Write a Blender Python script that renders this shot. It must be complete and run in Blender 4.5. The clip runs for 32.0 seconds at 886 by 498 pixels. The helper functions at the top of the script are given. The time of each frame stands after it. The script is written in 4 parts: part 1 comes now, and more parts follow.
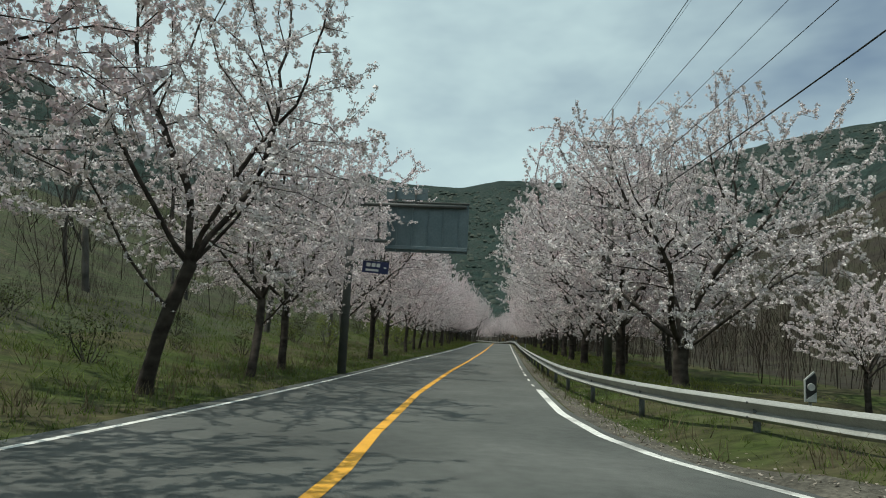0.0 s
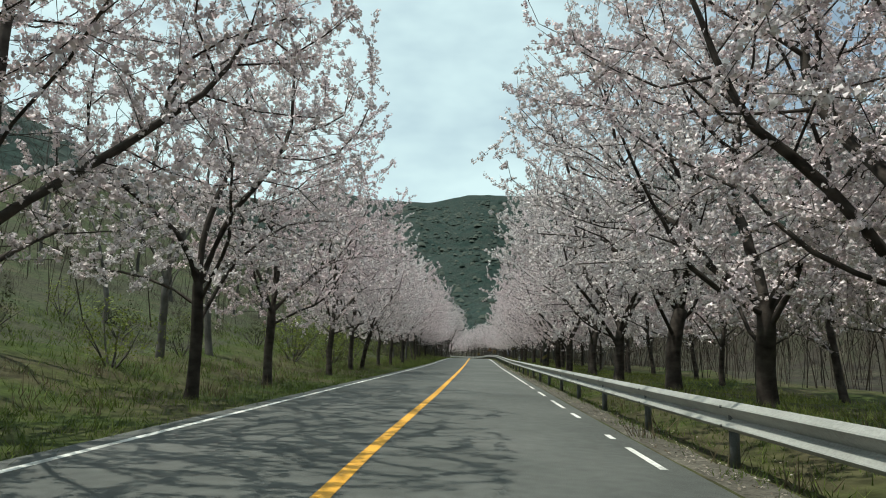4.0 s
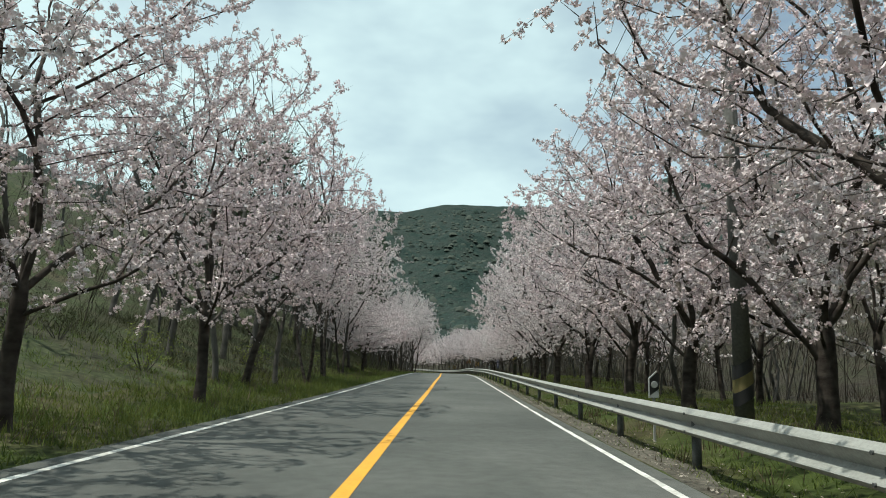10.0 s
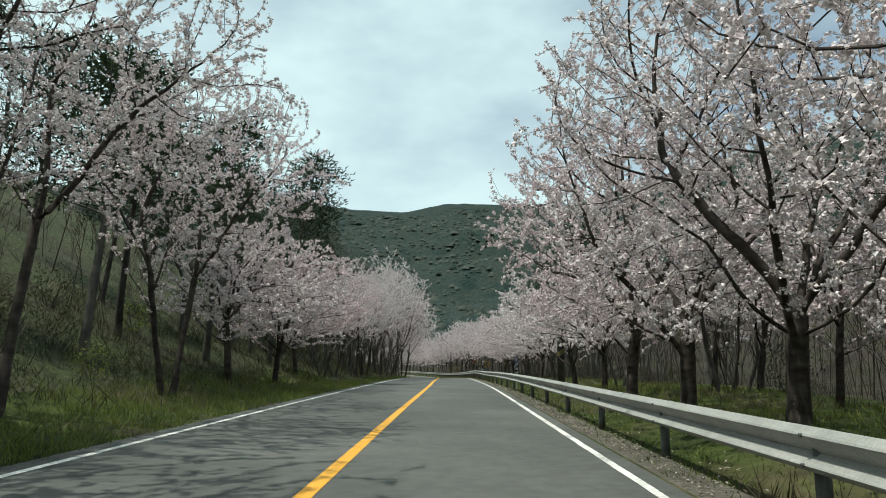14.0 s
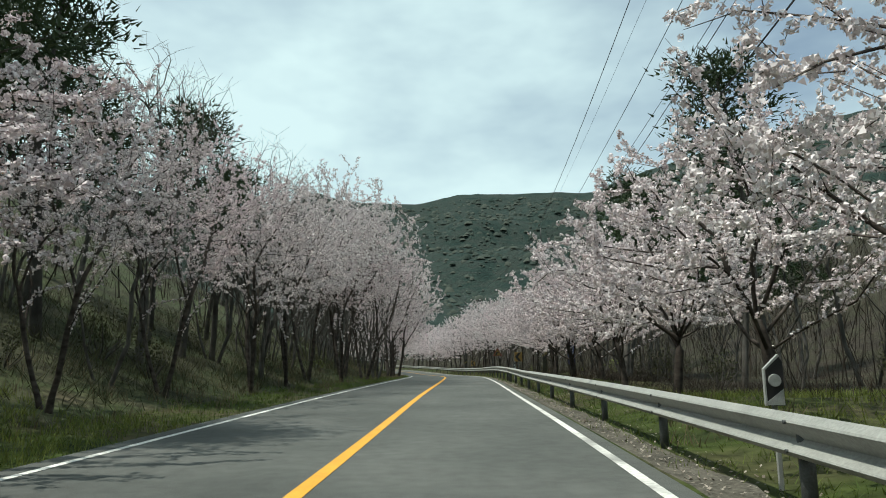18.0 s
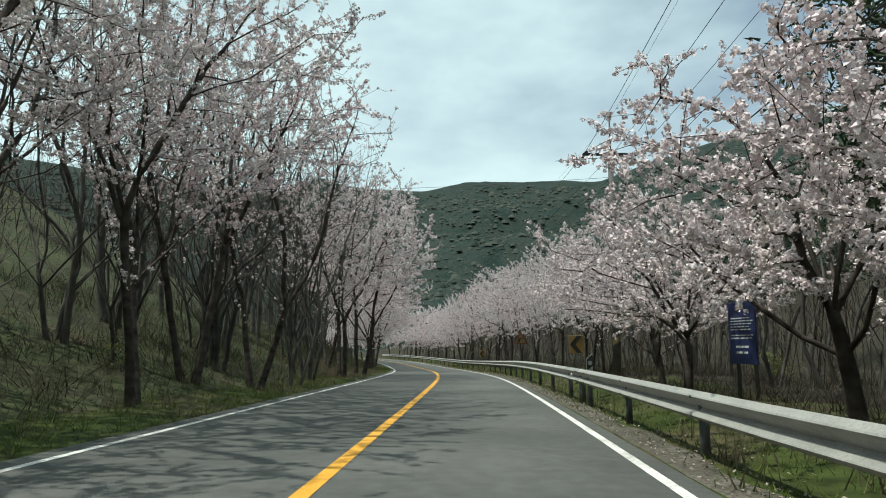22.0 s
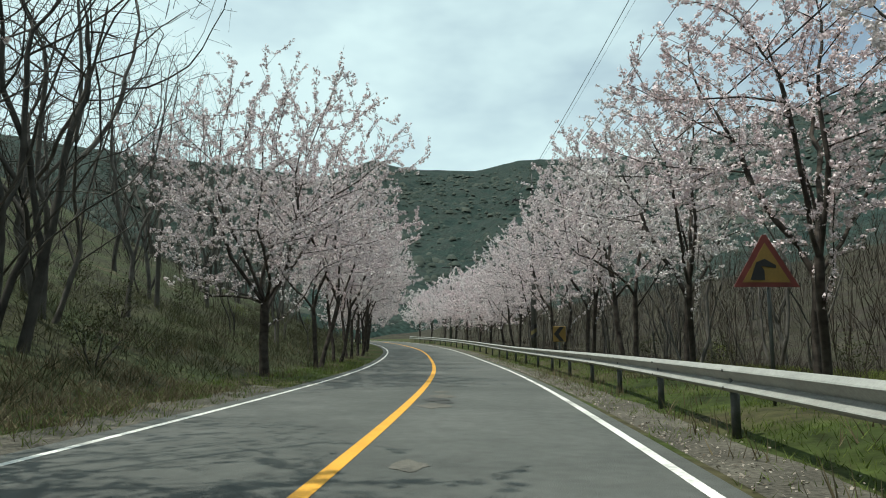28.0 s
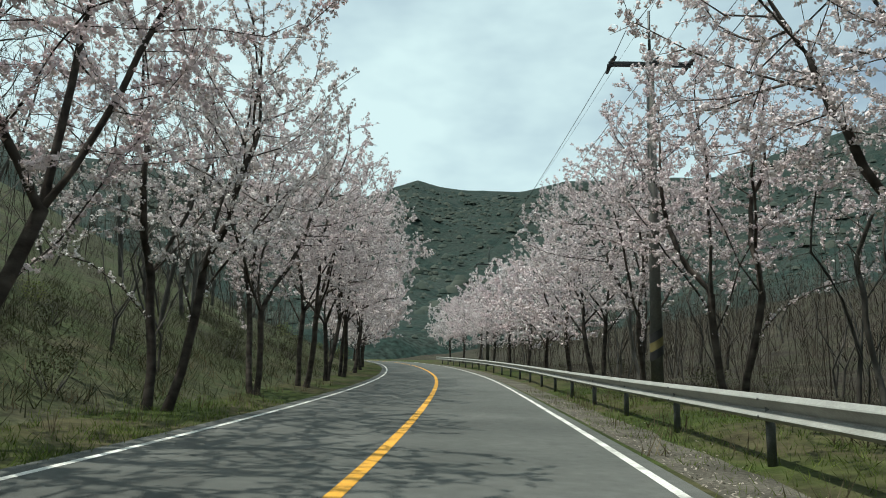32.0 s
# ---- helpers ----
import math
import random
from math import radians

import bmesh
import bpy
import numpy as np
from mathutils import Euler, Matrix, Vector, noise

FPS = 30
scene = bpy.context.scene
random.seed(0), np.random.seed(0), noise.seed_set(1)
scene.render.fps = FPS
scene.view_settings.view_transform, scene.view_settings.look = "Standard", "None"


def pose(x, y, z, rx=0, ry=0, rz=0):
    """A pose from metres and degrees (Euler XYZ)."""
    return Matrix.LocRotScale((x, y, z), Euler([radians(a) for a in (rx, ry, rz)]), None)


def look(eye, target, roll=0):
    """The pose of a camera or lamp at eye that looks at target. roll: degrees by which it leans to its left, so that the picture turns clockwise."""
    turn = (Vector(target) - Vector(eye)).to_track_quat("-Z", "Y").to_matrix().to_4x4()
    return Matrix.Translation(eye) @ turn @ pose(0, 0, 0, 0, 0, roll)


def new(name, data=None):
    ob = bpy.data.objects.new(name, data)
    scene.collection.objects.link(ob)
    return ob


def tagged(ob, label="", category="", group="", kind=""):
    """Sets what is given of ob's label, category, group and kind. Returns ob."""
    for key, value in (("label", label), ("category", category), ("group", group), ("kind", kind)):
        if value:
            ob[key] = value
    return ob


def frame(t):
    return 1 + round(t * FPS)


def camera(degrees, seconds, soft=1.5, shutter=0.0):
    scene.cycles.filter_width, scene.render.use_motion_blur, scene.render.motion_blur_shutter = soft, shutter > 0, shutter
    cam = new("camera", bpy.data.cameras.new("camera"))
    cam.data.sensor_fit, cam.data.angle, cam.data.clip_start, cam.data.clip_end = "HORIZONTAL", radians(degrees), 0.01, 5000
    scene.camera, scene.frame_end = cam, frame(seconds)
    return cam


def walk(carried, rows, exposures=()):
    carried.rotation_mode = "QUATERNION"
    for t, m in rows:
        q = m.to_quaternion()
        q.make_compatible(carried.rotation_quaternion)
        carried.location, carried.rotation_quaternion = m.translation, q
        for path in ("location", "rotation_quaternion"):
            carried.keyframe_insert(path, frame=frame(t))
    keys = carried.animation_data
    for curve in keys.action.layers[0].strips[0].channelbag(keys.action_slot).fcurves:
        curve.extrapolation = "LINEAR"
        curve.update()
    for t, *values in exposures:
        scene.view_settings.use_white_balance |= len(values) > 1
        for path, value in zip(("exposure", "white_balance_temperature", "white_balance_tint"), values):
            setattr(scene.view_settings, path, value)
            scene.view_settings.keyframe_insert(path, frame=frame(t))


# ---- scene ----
# the road: curvature (1/km) and vertical curvature (1/km) at even steps, from which plan and profile follow
CURVE_STEP, CURVES = 12.0, [-0.15, 0.85, -0.38, -1.32, -0.83, 0.09, 0.06, 0.25, -0.49, 0.59, -0.43, 0.19, 1.51, -1.16, 0.55, 0.99, 3.17, 2.27, 3.08, 3.33, 1.23, 2.55, 4.53, 3.00, 3.00, 3.00, 3.00, 3.00, 3.00, 3.00, 3.00]
GRADE_STEP, GRADES = 24.0, [1.262, 1.424, 0.046, -0.042, 0.350, -0.116, -0.404, -0.185, -0.464, 0.175, 0.666, 0.185, -0.181, -0.286, -0.239, -0.140, -0.034]
LEFT_LINE, RIGHT_LINE = -3.31, 3.33
RS = np.arange(-60.0, 420.0, 1.0)


def road_table():
    k = np.interp(RS, -5 + CURVE_STEP * np.arange(len(CURVES)), CURVES) * 1e-3
    g = np.interp(RS, -5 + GRADE_STEP * np.arange(len(GRADES)), GRADES) * 1e-3
    k[RS < -5], g[RS < -5] = 0.0, 0.0
    zero = 60

    def total(v):
        out = np.concatenate([[0], np.cumsum((v[1:] + v[:-1]) / 2)])
        return out - out[zero]
    th = total(k)
    mid = (th[1:] + th[:-1]) / 2
    x = np.concatenate([[0], np.cumsum(-np.sin(mid))])
    y = np.concatenate([[0], np.cumsum(np.cos(mid))])
    slope = total(g) - 0.045
    return th, x - x[zero], y - y[zero], total(slope)


RTH, RX, RY, RZ = road_table()


def heading(s):
    return float(np.interp(s, RS, RTH))


def on_road(s, u=0.0, z=0.0):
    """The place s metres along the centre line, u to its right, z above the road."""
    a = np.interp(s, RS, RTH)
    return np.stack([np.interp(s, RS, RX) + u * np.cos(a), np.interp(s, RS, RY) + u * np.sin(a),
                     np.interp(s, RS, RZ) + z + 0 * np.asarray(u, float)], -1)


def view(s, u, yaw, pitch, roll):
    eye = on_road(s, u, 1.22)
    a, p = heading(s) + radians(yaw), radians(pitch)
    way = np.array([-math.sin(a) * math.cos(p), math.cos(a) * math.cos(p), math.sin(p)])
    return look(eye, eye + 10 * way, roll)


cam = camera(67.65, 32.0, soft=1.0)
# seconds, metres along the road, metres right of the centre line, yaw, pitch, roll
DRIVE = [
    (0.0, 7.11, 1.70, 4.40, 7.26, 2.95),
    (0.5, 9.94, 1.59, 4.10, 7.25, 2.16),
    (1.0, 12.72, 1.48, 3.69, 7.35, 2.61),
    (1.5, 15.35, 1.33, 3.62, 7.73, 2.56),
    (2.0, 18.18, 1.24, 3.20, 8.27, 4.03),
    (2.5, 21.07, 1.23, 2.78, 8.55, 3.73),
    (3.0, 23.69, 1.18, 2.52, 8.24, 3.23),
    (3.5, 26.64, 1.14, 2.57, 8.44, 2.13),
    (5.5, 39.89, 0.91, 1.04, 9.65, 2.11),
    (6.0, 43.55, 0.95, 1.31, 9.70, 3.51),
    (6.5, 47.35, 0.94, 1.19, 9.72, 3.47),
    (7.0, 51.08, 0.98, 1.37, 9.94, 3.68),
    (7.5, 55.00, 1.01, 1.43, 9.88, 3.53),
    (8.0, 58.83, 0.98, 1.41, 9.83, 2.25),
    (8.5, 62.70, 1.03, 1.40, 9.70, 1.38),
    (9.0, 66.28, 0.97, 1.40, 9.93, 1.88),
    (9.5, 69.81, 0.99, 1.16, 9.84, 1.13),
    (10.0, 73.20, 0.99, 1.02, 9.92, 1.69),
    (10.5, 76.69, 1.06, 1.08, 9.78, 1.68),
    (11.0, 80.07, 1.09, 0.86, 9.81, 1.54),
    (11.5, 83.51, 1.07, 0.88, 9.82, 2.13),
    (12.0, 87.09, 1.16, 0.70, 9.81, 1.79),
    (12.5, 90.51, 1.20, 0.75, 10.26, 1.78),
    (13.0, 93.88, 1.24, 1.00, 10.03, 1.44),
    (14.0, 100.79, 1.37, 1.23, 10.03, 0.69),
    (16.5, 118.41, 1.51, 1.93, 9.74, 1.41),
    (17.0, 121.91, 1.57, 2.34, 9.31, 1.73),
    (17.5, 125.29, 1.62, 2.13, 9.28, 0.47),
    (18.0, 128.63, 1.61, 2.45, 9.43, -0.45),
    (18.5, 131.89, 1.60, 2.68, 9.49, -0.17),
    (19.0, 135.09, 1.58, 2.75, 9.50, 0.12),
    (19.5, 138.24, 1.55, 2.71, 9.41, 0.33),
    (20.0, 141.37, 1.51, 2.58, 9.13, 0.68),
    (20.5, 144.50, 1.49, 2.71, 8.99, 0.56),
    (21.0, 147.60, 1.47, 2.54, 8.72, 0.65),
    (21.5, 150.65, 1.50, 2.45, 8.56, -0.01),
    (22.0, 153.73, 1.47, 2.53, 8.49, 0.34),
    (22.5, 156.80, 1.47, 2.62, 8.75, 0.25),
    (23.0, 159.94, 1.46, 2.60, 8.43, 0.31),
    (23.5, 162.95, 1.46, 2.69, 8.17, 0.71),
    (24.0, 166.19, 1.43, 2.82, 8.16, 0.66),
    (24.5, 169.52, 1.48, 2.26, 8.08, 0.34),
    (25.0, 172.85, 1.53, 3.12, 7.62, -0.63),
    (27.5, 189.00, 1.49, 4.36, 7.18, -0.10),
    (28.0, 192.06, 1.52, 4.45, 6.98, 0.16),
    (28.5, 195.01, 1.43, 4.11, 6.78, 1.59),
    (29.0, 197.80, 1.49, 3.84, 6.76, 2.00),
    (29.5, 200.83, 1.43, 3.69, 6.86, 3.07),
    (30.0, 203.81, 1.45, 3.64, 6.94, 1.61),
    (30.5, 206.94, 1.43, 3.35, 7.18, 2.74),
    (31.0, 210.00, 1.42, 3.53, 7.41, 2.87),
    (31.5, 213.29, 1.31, 4.00, 6.97, 4.02),
    (32.0, 216.20, 1.38, 4.57, 8.85, 1.47),
]
walk(cam, [(t, view(*row)) for t, *row in DRIVE], exposures=[(t, e, 6400, 3) for t, e in ((0, -0.58), (1.5, -0.5), (3, -0.28), (6, -0.18), (16, -0.22), (25, -0.2), (32, -0.25))])

# ---- light ----
SUN_UP, SUN_LEFT = 69.0, 101.0     # degrees above the horizon, degrees left of straight ahead
world = bpy.data.worlds.new("sky")
scene.world = world
world.use_nodes = True
wn, wl = world.node_tree.nodes, world.node_tree.links
wn.clear()
sky = wn.new("ShaderNodeTexSky")
sky.sky_type, sky.sun_disc = "NISHITA", False
sky.sun_elevation, sky.sun_rotation = radians(SUN_UP), radians(-SUN_LEFT)
sky.air_density, sky.dust_density, sky.ozone_density = 1.0, 2.0, 1.0
coord = wn.new("ShaderNodeTexCoord")
stretch = wn.new("ShaderNodeMapping")
stretch.inputs["Scale"].default_value = (1.2, 1.0, 2.6)
stretch.inputs["Location"].default_value = (0.3, 0.1, 0.0)
wl.new(coord.outputs["Generated"], stretch.inputs["Vector"])
cloud = wn.new("ShaderNodeTexNoise")
cloud.inputs["Scale"].default_value, cloud.inputs["Detail"].default_value, cloud.inputs["Roughness"].default_value = 1.7, 5.0, 0.52
wl.new(stretch.outputs["Vector"], cloud.inputs["Vector"])
cover = wn.new("ShaderNodeMapRange")
cover.inputs["From Min"].default_value, cover.inputs["From Max"].default_value = 0.2, 0.56
wl.new(cloud.outputs["Fac"], cover.inputs["Value"])
mixed = wn.new("ShaderNodeMixRGB")
mixed.inputs["Color2"].default_value = (8.5, 10.5, 10.9, 1)
wl.new(cover.outputs["Result"], mixed.inputs["Fac"])
bright = wn.new("ShaderNodeVectorMath")
bright.operation = "SCALE"
bright.inputs["Scale"].default_value = 1.25
wl.new(sky.outputs["Color"], bright.inputs[0])
wl.new(bright.outputs["Vector"], mixed.inputs["Color1"])
back = wn.new("ShaderNodeBackground")
back.inputs["Strength"].default_value = 0.102
wl.new(mixed.outputs["Color"], back.inputs["Color"])
wl.new(back.outputs["Background"], wn.new("ShaderNodeOutputWorld").inputs["Surface"])

sun = new("sun", bpy.data.lights.new("sun", "SUN"))
sun.data.energy, sun.data.angle, sun.data.color = 5.0, radians(0.6), (1.0, 0.95, 0.86)
sun_way = Vector((-math.sin(radians(SUN_LEFT)) * math.cos(radians(SUN_UP)), math.cos(radians(SUN_LEFT)) * math.cos(radians(SUN_UP)), math.sin(radians(SUN_UP))))
sun.matrix_world = look(on_road(100, -30, 80), Vector(on_road(100, -30, 80)) - sun_way)


# ---- materials ----
def material(name, colours, scale=4.0, rough=0.8, metal=0.0, bump=0.0, bump_scale=None, bump_depth=0.02, fine=0.0, spread=(0.3, 0.7), per_object=0.0, through_light=0.0, stretch_z=1.0, gloss=0.5):
    """A surface whose colour runs through a ramp by noise at two scales, with relief, and optional tint by object."""
    m = bpy.data.materials.new(name)
    m.use_nodes = True
    n, l = m.node_tree.nodes, m.node_tree.links
    b = n["Principled BSDF"]
    b.inputs["Roughness"].default_value, b.inputs["Metallic"].default_value = rough, metal
    b.inputs["Specular IOR Level"].default_value = gloss
    where = n.new("ShaderNodeTexCoord")
    vec = where.outputs["Object"]
    if stretch_z != 1.0:
        mp = n.new("ShaderNodeMapping")
        mp.inputs["Scale"].default_value = (1, 1, stretch_z)
        l.new(vec, mp.inputs["Vector"])
        vec = mp.outputs["Vector"]
    big = n.new("ShaderNodeTexNoise")
    big.inputs["Scale"].default_value, big.inputs["Detail"].default_value = scale, 6.0
    l.new(vec, big.inputs["Vector"])
    ramp = n.new("ShaderNodeValToRGB")
    ramp.color_ramp.elements[0].position, ramp.color_ramp.elements[1].position = spread
    for i, c in enumerate(colours):
        e = ramp.color_ramp.elements[i] if i in (0,) else (ramp.color_ramp.elements[-1] if i == len(colours) - 1 else ramp.color_ramp.elements.new(spread[0] + (spread[1] - spread[0]) * i / (len(colours) - 1)))
        e.color = (*c, 1)
    l.new(big.outputs["Fac"], ramp.inputs["Fac"])
    out = ramp.outputs["Color"]
    if fine:
        small = n.new("ShaderNodeTexNoise")
        small.inputs["Scale"].default_value, small.inputs["Detail"].default_value = scale * 14, 3.0
        l.new(vec, small.inputs["Vector"])
        k = n.new("ShaderNodeMapRange")
        k.inputs["From Min"].default_value, k.inputs["From Max"].default_value = 0.3, 0.7
        k.inputs["To Min"].default_value, k.inputs["To Max"].default_value = 1 - fine, 1 + fine
        l.new(small.outputs["Fac"], k.inputs["Value"])
        mul = n.new("ShaderNodeVectorMath")
        mul.operation = "SCALE"
        l.new(out, mul.inputs[0])
        l.new(k.outputs["Result"], mul.inputs["Scale"])
        out = mul.outputs["Vector"]
    if per_object:
        info = n.new("ShaderNodeObjectInfo")
        k = n.new("ShaderNodeMapRange")
        k.inputs["To Min"].default_value, k.inputs["To Max"].default_value = 1 - per_object, 1 + per_object
        l.new(info.outputs["Random"], k.inputs["Value"])
        mul = n.new("ShaderNodeVectorMath")
        mul.operation = "SCALE"
        l.new(out, mul.inputs[0])
        l.new(k.outputs["Result"], mul.inputs["Scale"])
        out = mul.outputs["Vector"]
    l.new(out, b.inputs["Base Color"])
    if bump:
        rise = n.new("ShaderNodeTexNoise")
        rise.inputs["Scale"].default_value, rise.inputs["Detail"].default_value = bump_scale or scale * 8, 4.0
        l.new(vec, rise.inputs["Vector"])
        bp = n.new("ShaderNodeBump")
        bp.inputs["Strength"].default_value, bp.inputs["Distance"].default_value = min(1.0, bump), bump_depth
        l.new(rise.outputs["Fac"], bp.inputs["Height"])
        l.new(bp.outputs["Normal"], b.inputs["Normal"])
    if through_light:
        tr = n.new("ShaderNodeBsdfTranslucent")
        l.new(out, tr.inputs["Color"])
        mix = n.new("ShaderNodeMixShader")
        mix.inputs["Fac"].default_value = through_light
        l.new(b.outputs["BSDF"], mix.inputs[1])
        l.new(tr.outputs["BSDF"], mix.inputs[2])
        l.new(mix.outputs["Shader"], n["Material Output"].inputs["Surface"])
    return m


def island_material(name, a, b_, rough=0.6, through_light=0.3, seed_scale=0.35, tint=None):
    """Leaves and petals: every piece takes its own tone between a and b_, with slow drift through the crown."""
    m = bpy.data.materials.new(name)
    m.use_nodes = True
    n, l = m.node_tree.nodes, m.node_tree.links
    p = n["Principled BSDF"]
    p.inputs["Roughness"].default_value = rough
    p.inputs["Specular IOR Level"].default_value = 0.2
    geo = n.new("ShaderNodeNewGeometry")
    where = n.new("ShaderNodeTexCoord")
    drift = n.new("ShaderNodeTexNoise")
    drift.inputs["Scale"].default_value = seed_scale
    l.new(where.outputs["Object"], drift.inputs["Vector"])
    add = n.new("ShaderNodeMath")
    add.operation = "ADD"
    l.new(geo.outputs["Random Per Island"], add.inputs[0])
    l.new(drift.outputs["Fac"], add.inputs[1])
    half = n.new("ShaderNodeMapRange")
    half.inputs["From Min"].default_value, half.inputs["From Max"].default_value = 0.35, 1.65
    l.new(add.outputs["Value"], half.inputs["Value"])
    mix = n.new("ShaderNodeMixRGB")
    mix.inputs["Color1"].default_value, mix.inputs["Color2"].default_value = (*a, 1), (*b_, 1)
    l.new(half.outputs["Result"], mix.inputs["Fac"])
    out = mix.outputs["Color"]
    if tint:
        info = n.new("ShaderNodeObjectInfo")
        own = n.new("ShaderNodeMixRGB")
        own.blend_type = "MULTIPLY"
        own.inputs["Color2"].default_value = (*tint, 1)
        l.new(info.outputs["Random"], own.inputs["Fac"])
        l.new(out, own.inputs["Color1"])
        out = own.outputs["Color"]
    l.new(out, p.inputs["Base Color"])
    tr = n.new("ShaderNodeBsdfTranslucent")
    l.new(out, tr.inputs["Color"])
    ms = n.new("ShaderNodeMixShader")
    ms.inputs["Fac"].default_value = through_light
    l.new(p.outputs["BSDF"], ms.inputs[1])
    l.new(tr.outputs["BSDF"], ms.inputs[2])
    l.new(ms.outputs["Shader"], n["Material Output"].inputs["Surface"])
    return m


ASPHALT = material("asphalt", [(0.053, 0.057, 0.052), (0.074, 0.079, 0.072), (0.098, 0.102, 0.094)], 0.35, 0.85, bump=0.5, bump_scale=60, fine=0.16)
YELLOW = material("yellow_road_paint", [(0.60, 0.29, 0.02), (0.72, 0.36, 0.03)], 3.0, 0.7, fine=0.16)
WHITE_LINE = material("white_road_paint", [(0.30, 0.30, 0.28), (0.62, 0.62, 0.58), (0.72, 0.72, 0.68)], 1.1, 0.75, fine=0.25)
EARTH = material("verge_ground", [(0.022, 0.030, 0.010), (0.040, 0.055, 0.014), (0.058, 0.052, 0.028), (0.050, 0.064, 0.016)], 0.22, 0.95, bump=0.8, bump_scale=9, fine=0.45, gloss=0.12)
LITTER = material("leaf_litter_ground", [(0.030, 0.032, 0.019), (0.050, 0.050, 0.030), (0.044, 0.056, 0.025), (0.074, 0.066, 0.042)], 0.3, 0.95, bump=1.0, bump_scale=7, fine=0.5, gloss=0.12)
BROWN = material("brown_wood_floor", [(0.022, 0.019, 0.015), (0.040, 0.034, 0.027), (0.034, 0.034, 0.021), (0.060, 0.050, 0.039)], 0.3, 0.95, bump=1.0, bump_scale=7, fine=0.5, gloss=0.12)
GRAVEL = material("shoulder_dirt", [(0.060, 0.056, 0.046), (0.095, 0.088, 0.072), (0.135, 0.124, 0.102)], 1.2, 0.95, bump=0.8, bump_scale=30, fine=0.4, gloss=0.12)
FOREST = material("forested_hill", [(0.012, 0.024, 0.021), (0.019, 0.033, 0.028), (0.028, 0.037, 0.032), (0.018, 0.032, 0.027), (0.052, 0.060, 0.053)], 0.03, 0.95, bump=1.0, bump_scale=0.16, bump_depth=1.6, fine=0.6, spread=(0.34, 0.76), gloss=0.12)
BARK = material("cherry_bark", [(0.026, 0.021, 0.018), (0.055, 0.046, 0.040), (0.09, 0.076, 0.066)], 3.0, 0.9, bump=0.45, bump_scale=22, stretch_z=1.6, per_object=0.2, gloss=0.12)
GREY_BARK = material("grey_bark", [(0.050, 0.046, 0.041), (0.088, 0.082, 0.074), (0.13, 0.12, 0.108)], 2.0, 0.95, bump=0.6, bump_scale=15, per_object=0.3, gloss=0.12)
BLOSSOM = island_material("cherry_blossom", (0.57, 0.50, 0.515), (0.97, 0.93, 0.92), 0.7, 0.06, tint=(0.985, 0.90, 0.925))
NEEDLES = island_material("pine_needles", (0.016, 0.032, 0.014), (0.045, 0.068, 0.026), 0.6, 0.1)
GRASS = island_material("verge_grass", (0.045, 0.080, 0.014), (0.15, 0.185, 0.045), 0.7, 0.3)
DRY_GRASS = island_material("dry_stalks", (0.07, 0.055, 0.032), (0.21, 0.175, 0.11), 0.8, 0.2)
BRUSH = island_material("bare_brush", (0.026, 0.021, 0.016), (0.066, 0.053, 0.041), 0.9, 0.05)
HILL_TREES = island_material("hill_tree_crowns", (0.026, 0.044, 0.037), (0.088, 0.100, 0.082), 0.9, 0.2, 0.008)
OLIVE = island_material("olive_shrub", (0.028, 0.033, 0.016), (0.085, 0.088, 0.042), 0.8, 0.15)
FRESH = island_material("fresh_shrub", (0.10, 0.125, 0.028), (0.21, 0.24, 0.065), 0.7, 0.35)
LEAVES = island_material("fallen_leaves", (0.07, 0.052, 0.034), (0.40, 0.36, 0.31), 0.8, 0.1)
STEEL = material("galvanised_steel", [(0.27, 0.275, 0.255), (0.35, 0.355, 0.33)], 2.5, 0.55, metal=0.12, bump=0.1, fine=0.14, gloss=0.3)
POST = material("weathered_post_steel", [(0.06, 0.066, 0.064), (0.11, 0.117, 0.114)], 4.0, 0.6, metal=0.3, fine=0.2)
SIGN_BACK = material("grey_sign_back", [(0.11, 0.15, 0.165), (0.16, 0.205, 0.22)], 1.2, 0.6, metal=0.2, fine=0.1)
POLE_PAINT = material("grey_pole", [(0.06, 0.065, 0.062), (0.10, 0.105, 0.10)], 1.5, 0.7, fine=0.15)
CONCRETE = material("pole_concrete", [(0.085, 0.085, 0.079), (0.14, 0.137, 0.127)], 1.3, 0.9, fine=0.2, bump=0.3)
DARK = material("dark_insulator", [(0.012, 0.013, 0.014), (0.025, 0.026, 0.028)], 5, 0.5)
BLUE = material("blue_sign", [(0.013, 0.020, 0.075), (0.020, 0.030, 0.105)], 1.0, 0.45)
WHITE_SIGN = material("white_sign_paint", [(0.55, 0.56, 0.56), (0.68, 0.69, 0.69)], 3.0, 0.5)
# delineator white, greyed for grime and for the shade on the plates
WORN_SHADED_WHITE = material("worn_white_plastic", [(0.30, 0.31, 0.30), (0.42, 0.43, 0.41)], 5.0, 0.6, fine=0.12)
# pole-band yellow, its colour dulled to stand in for the shade on it
BAND = material("faded_yellow_band", [(0.12, 0.10, 0.035), (0.17, 0.14, 0.05)], 4.0, 0.7, fine=0.15)
AMBER = material("amber_sign", [(0.20, 0.125, 0.03), (0.27, 0.165, 0.04)], 2.0, 0.5, fine=0.08)
BLACK = material("black_sign", [(0.012, 0.012, 0.013), (0.02, 0.02, 0.022)], 2.0, 0.5)
RED = material("red_sign_border", [(0.13, 0.028, 0.025), (0.19, 0.04, 0.034)], 2.0, 0.5)
GREEN_CAN = material("transformer_grey", [(0.05, 0.057, 0.054), (0.08, 0.088, 0.083)], 2.0, 0.6, metal=0.2)


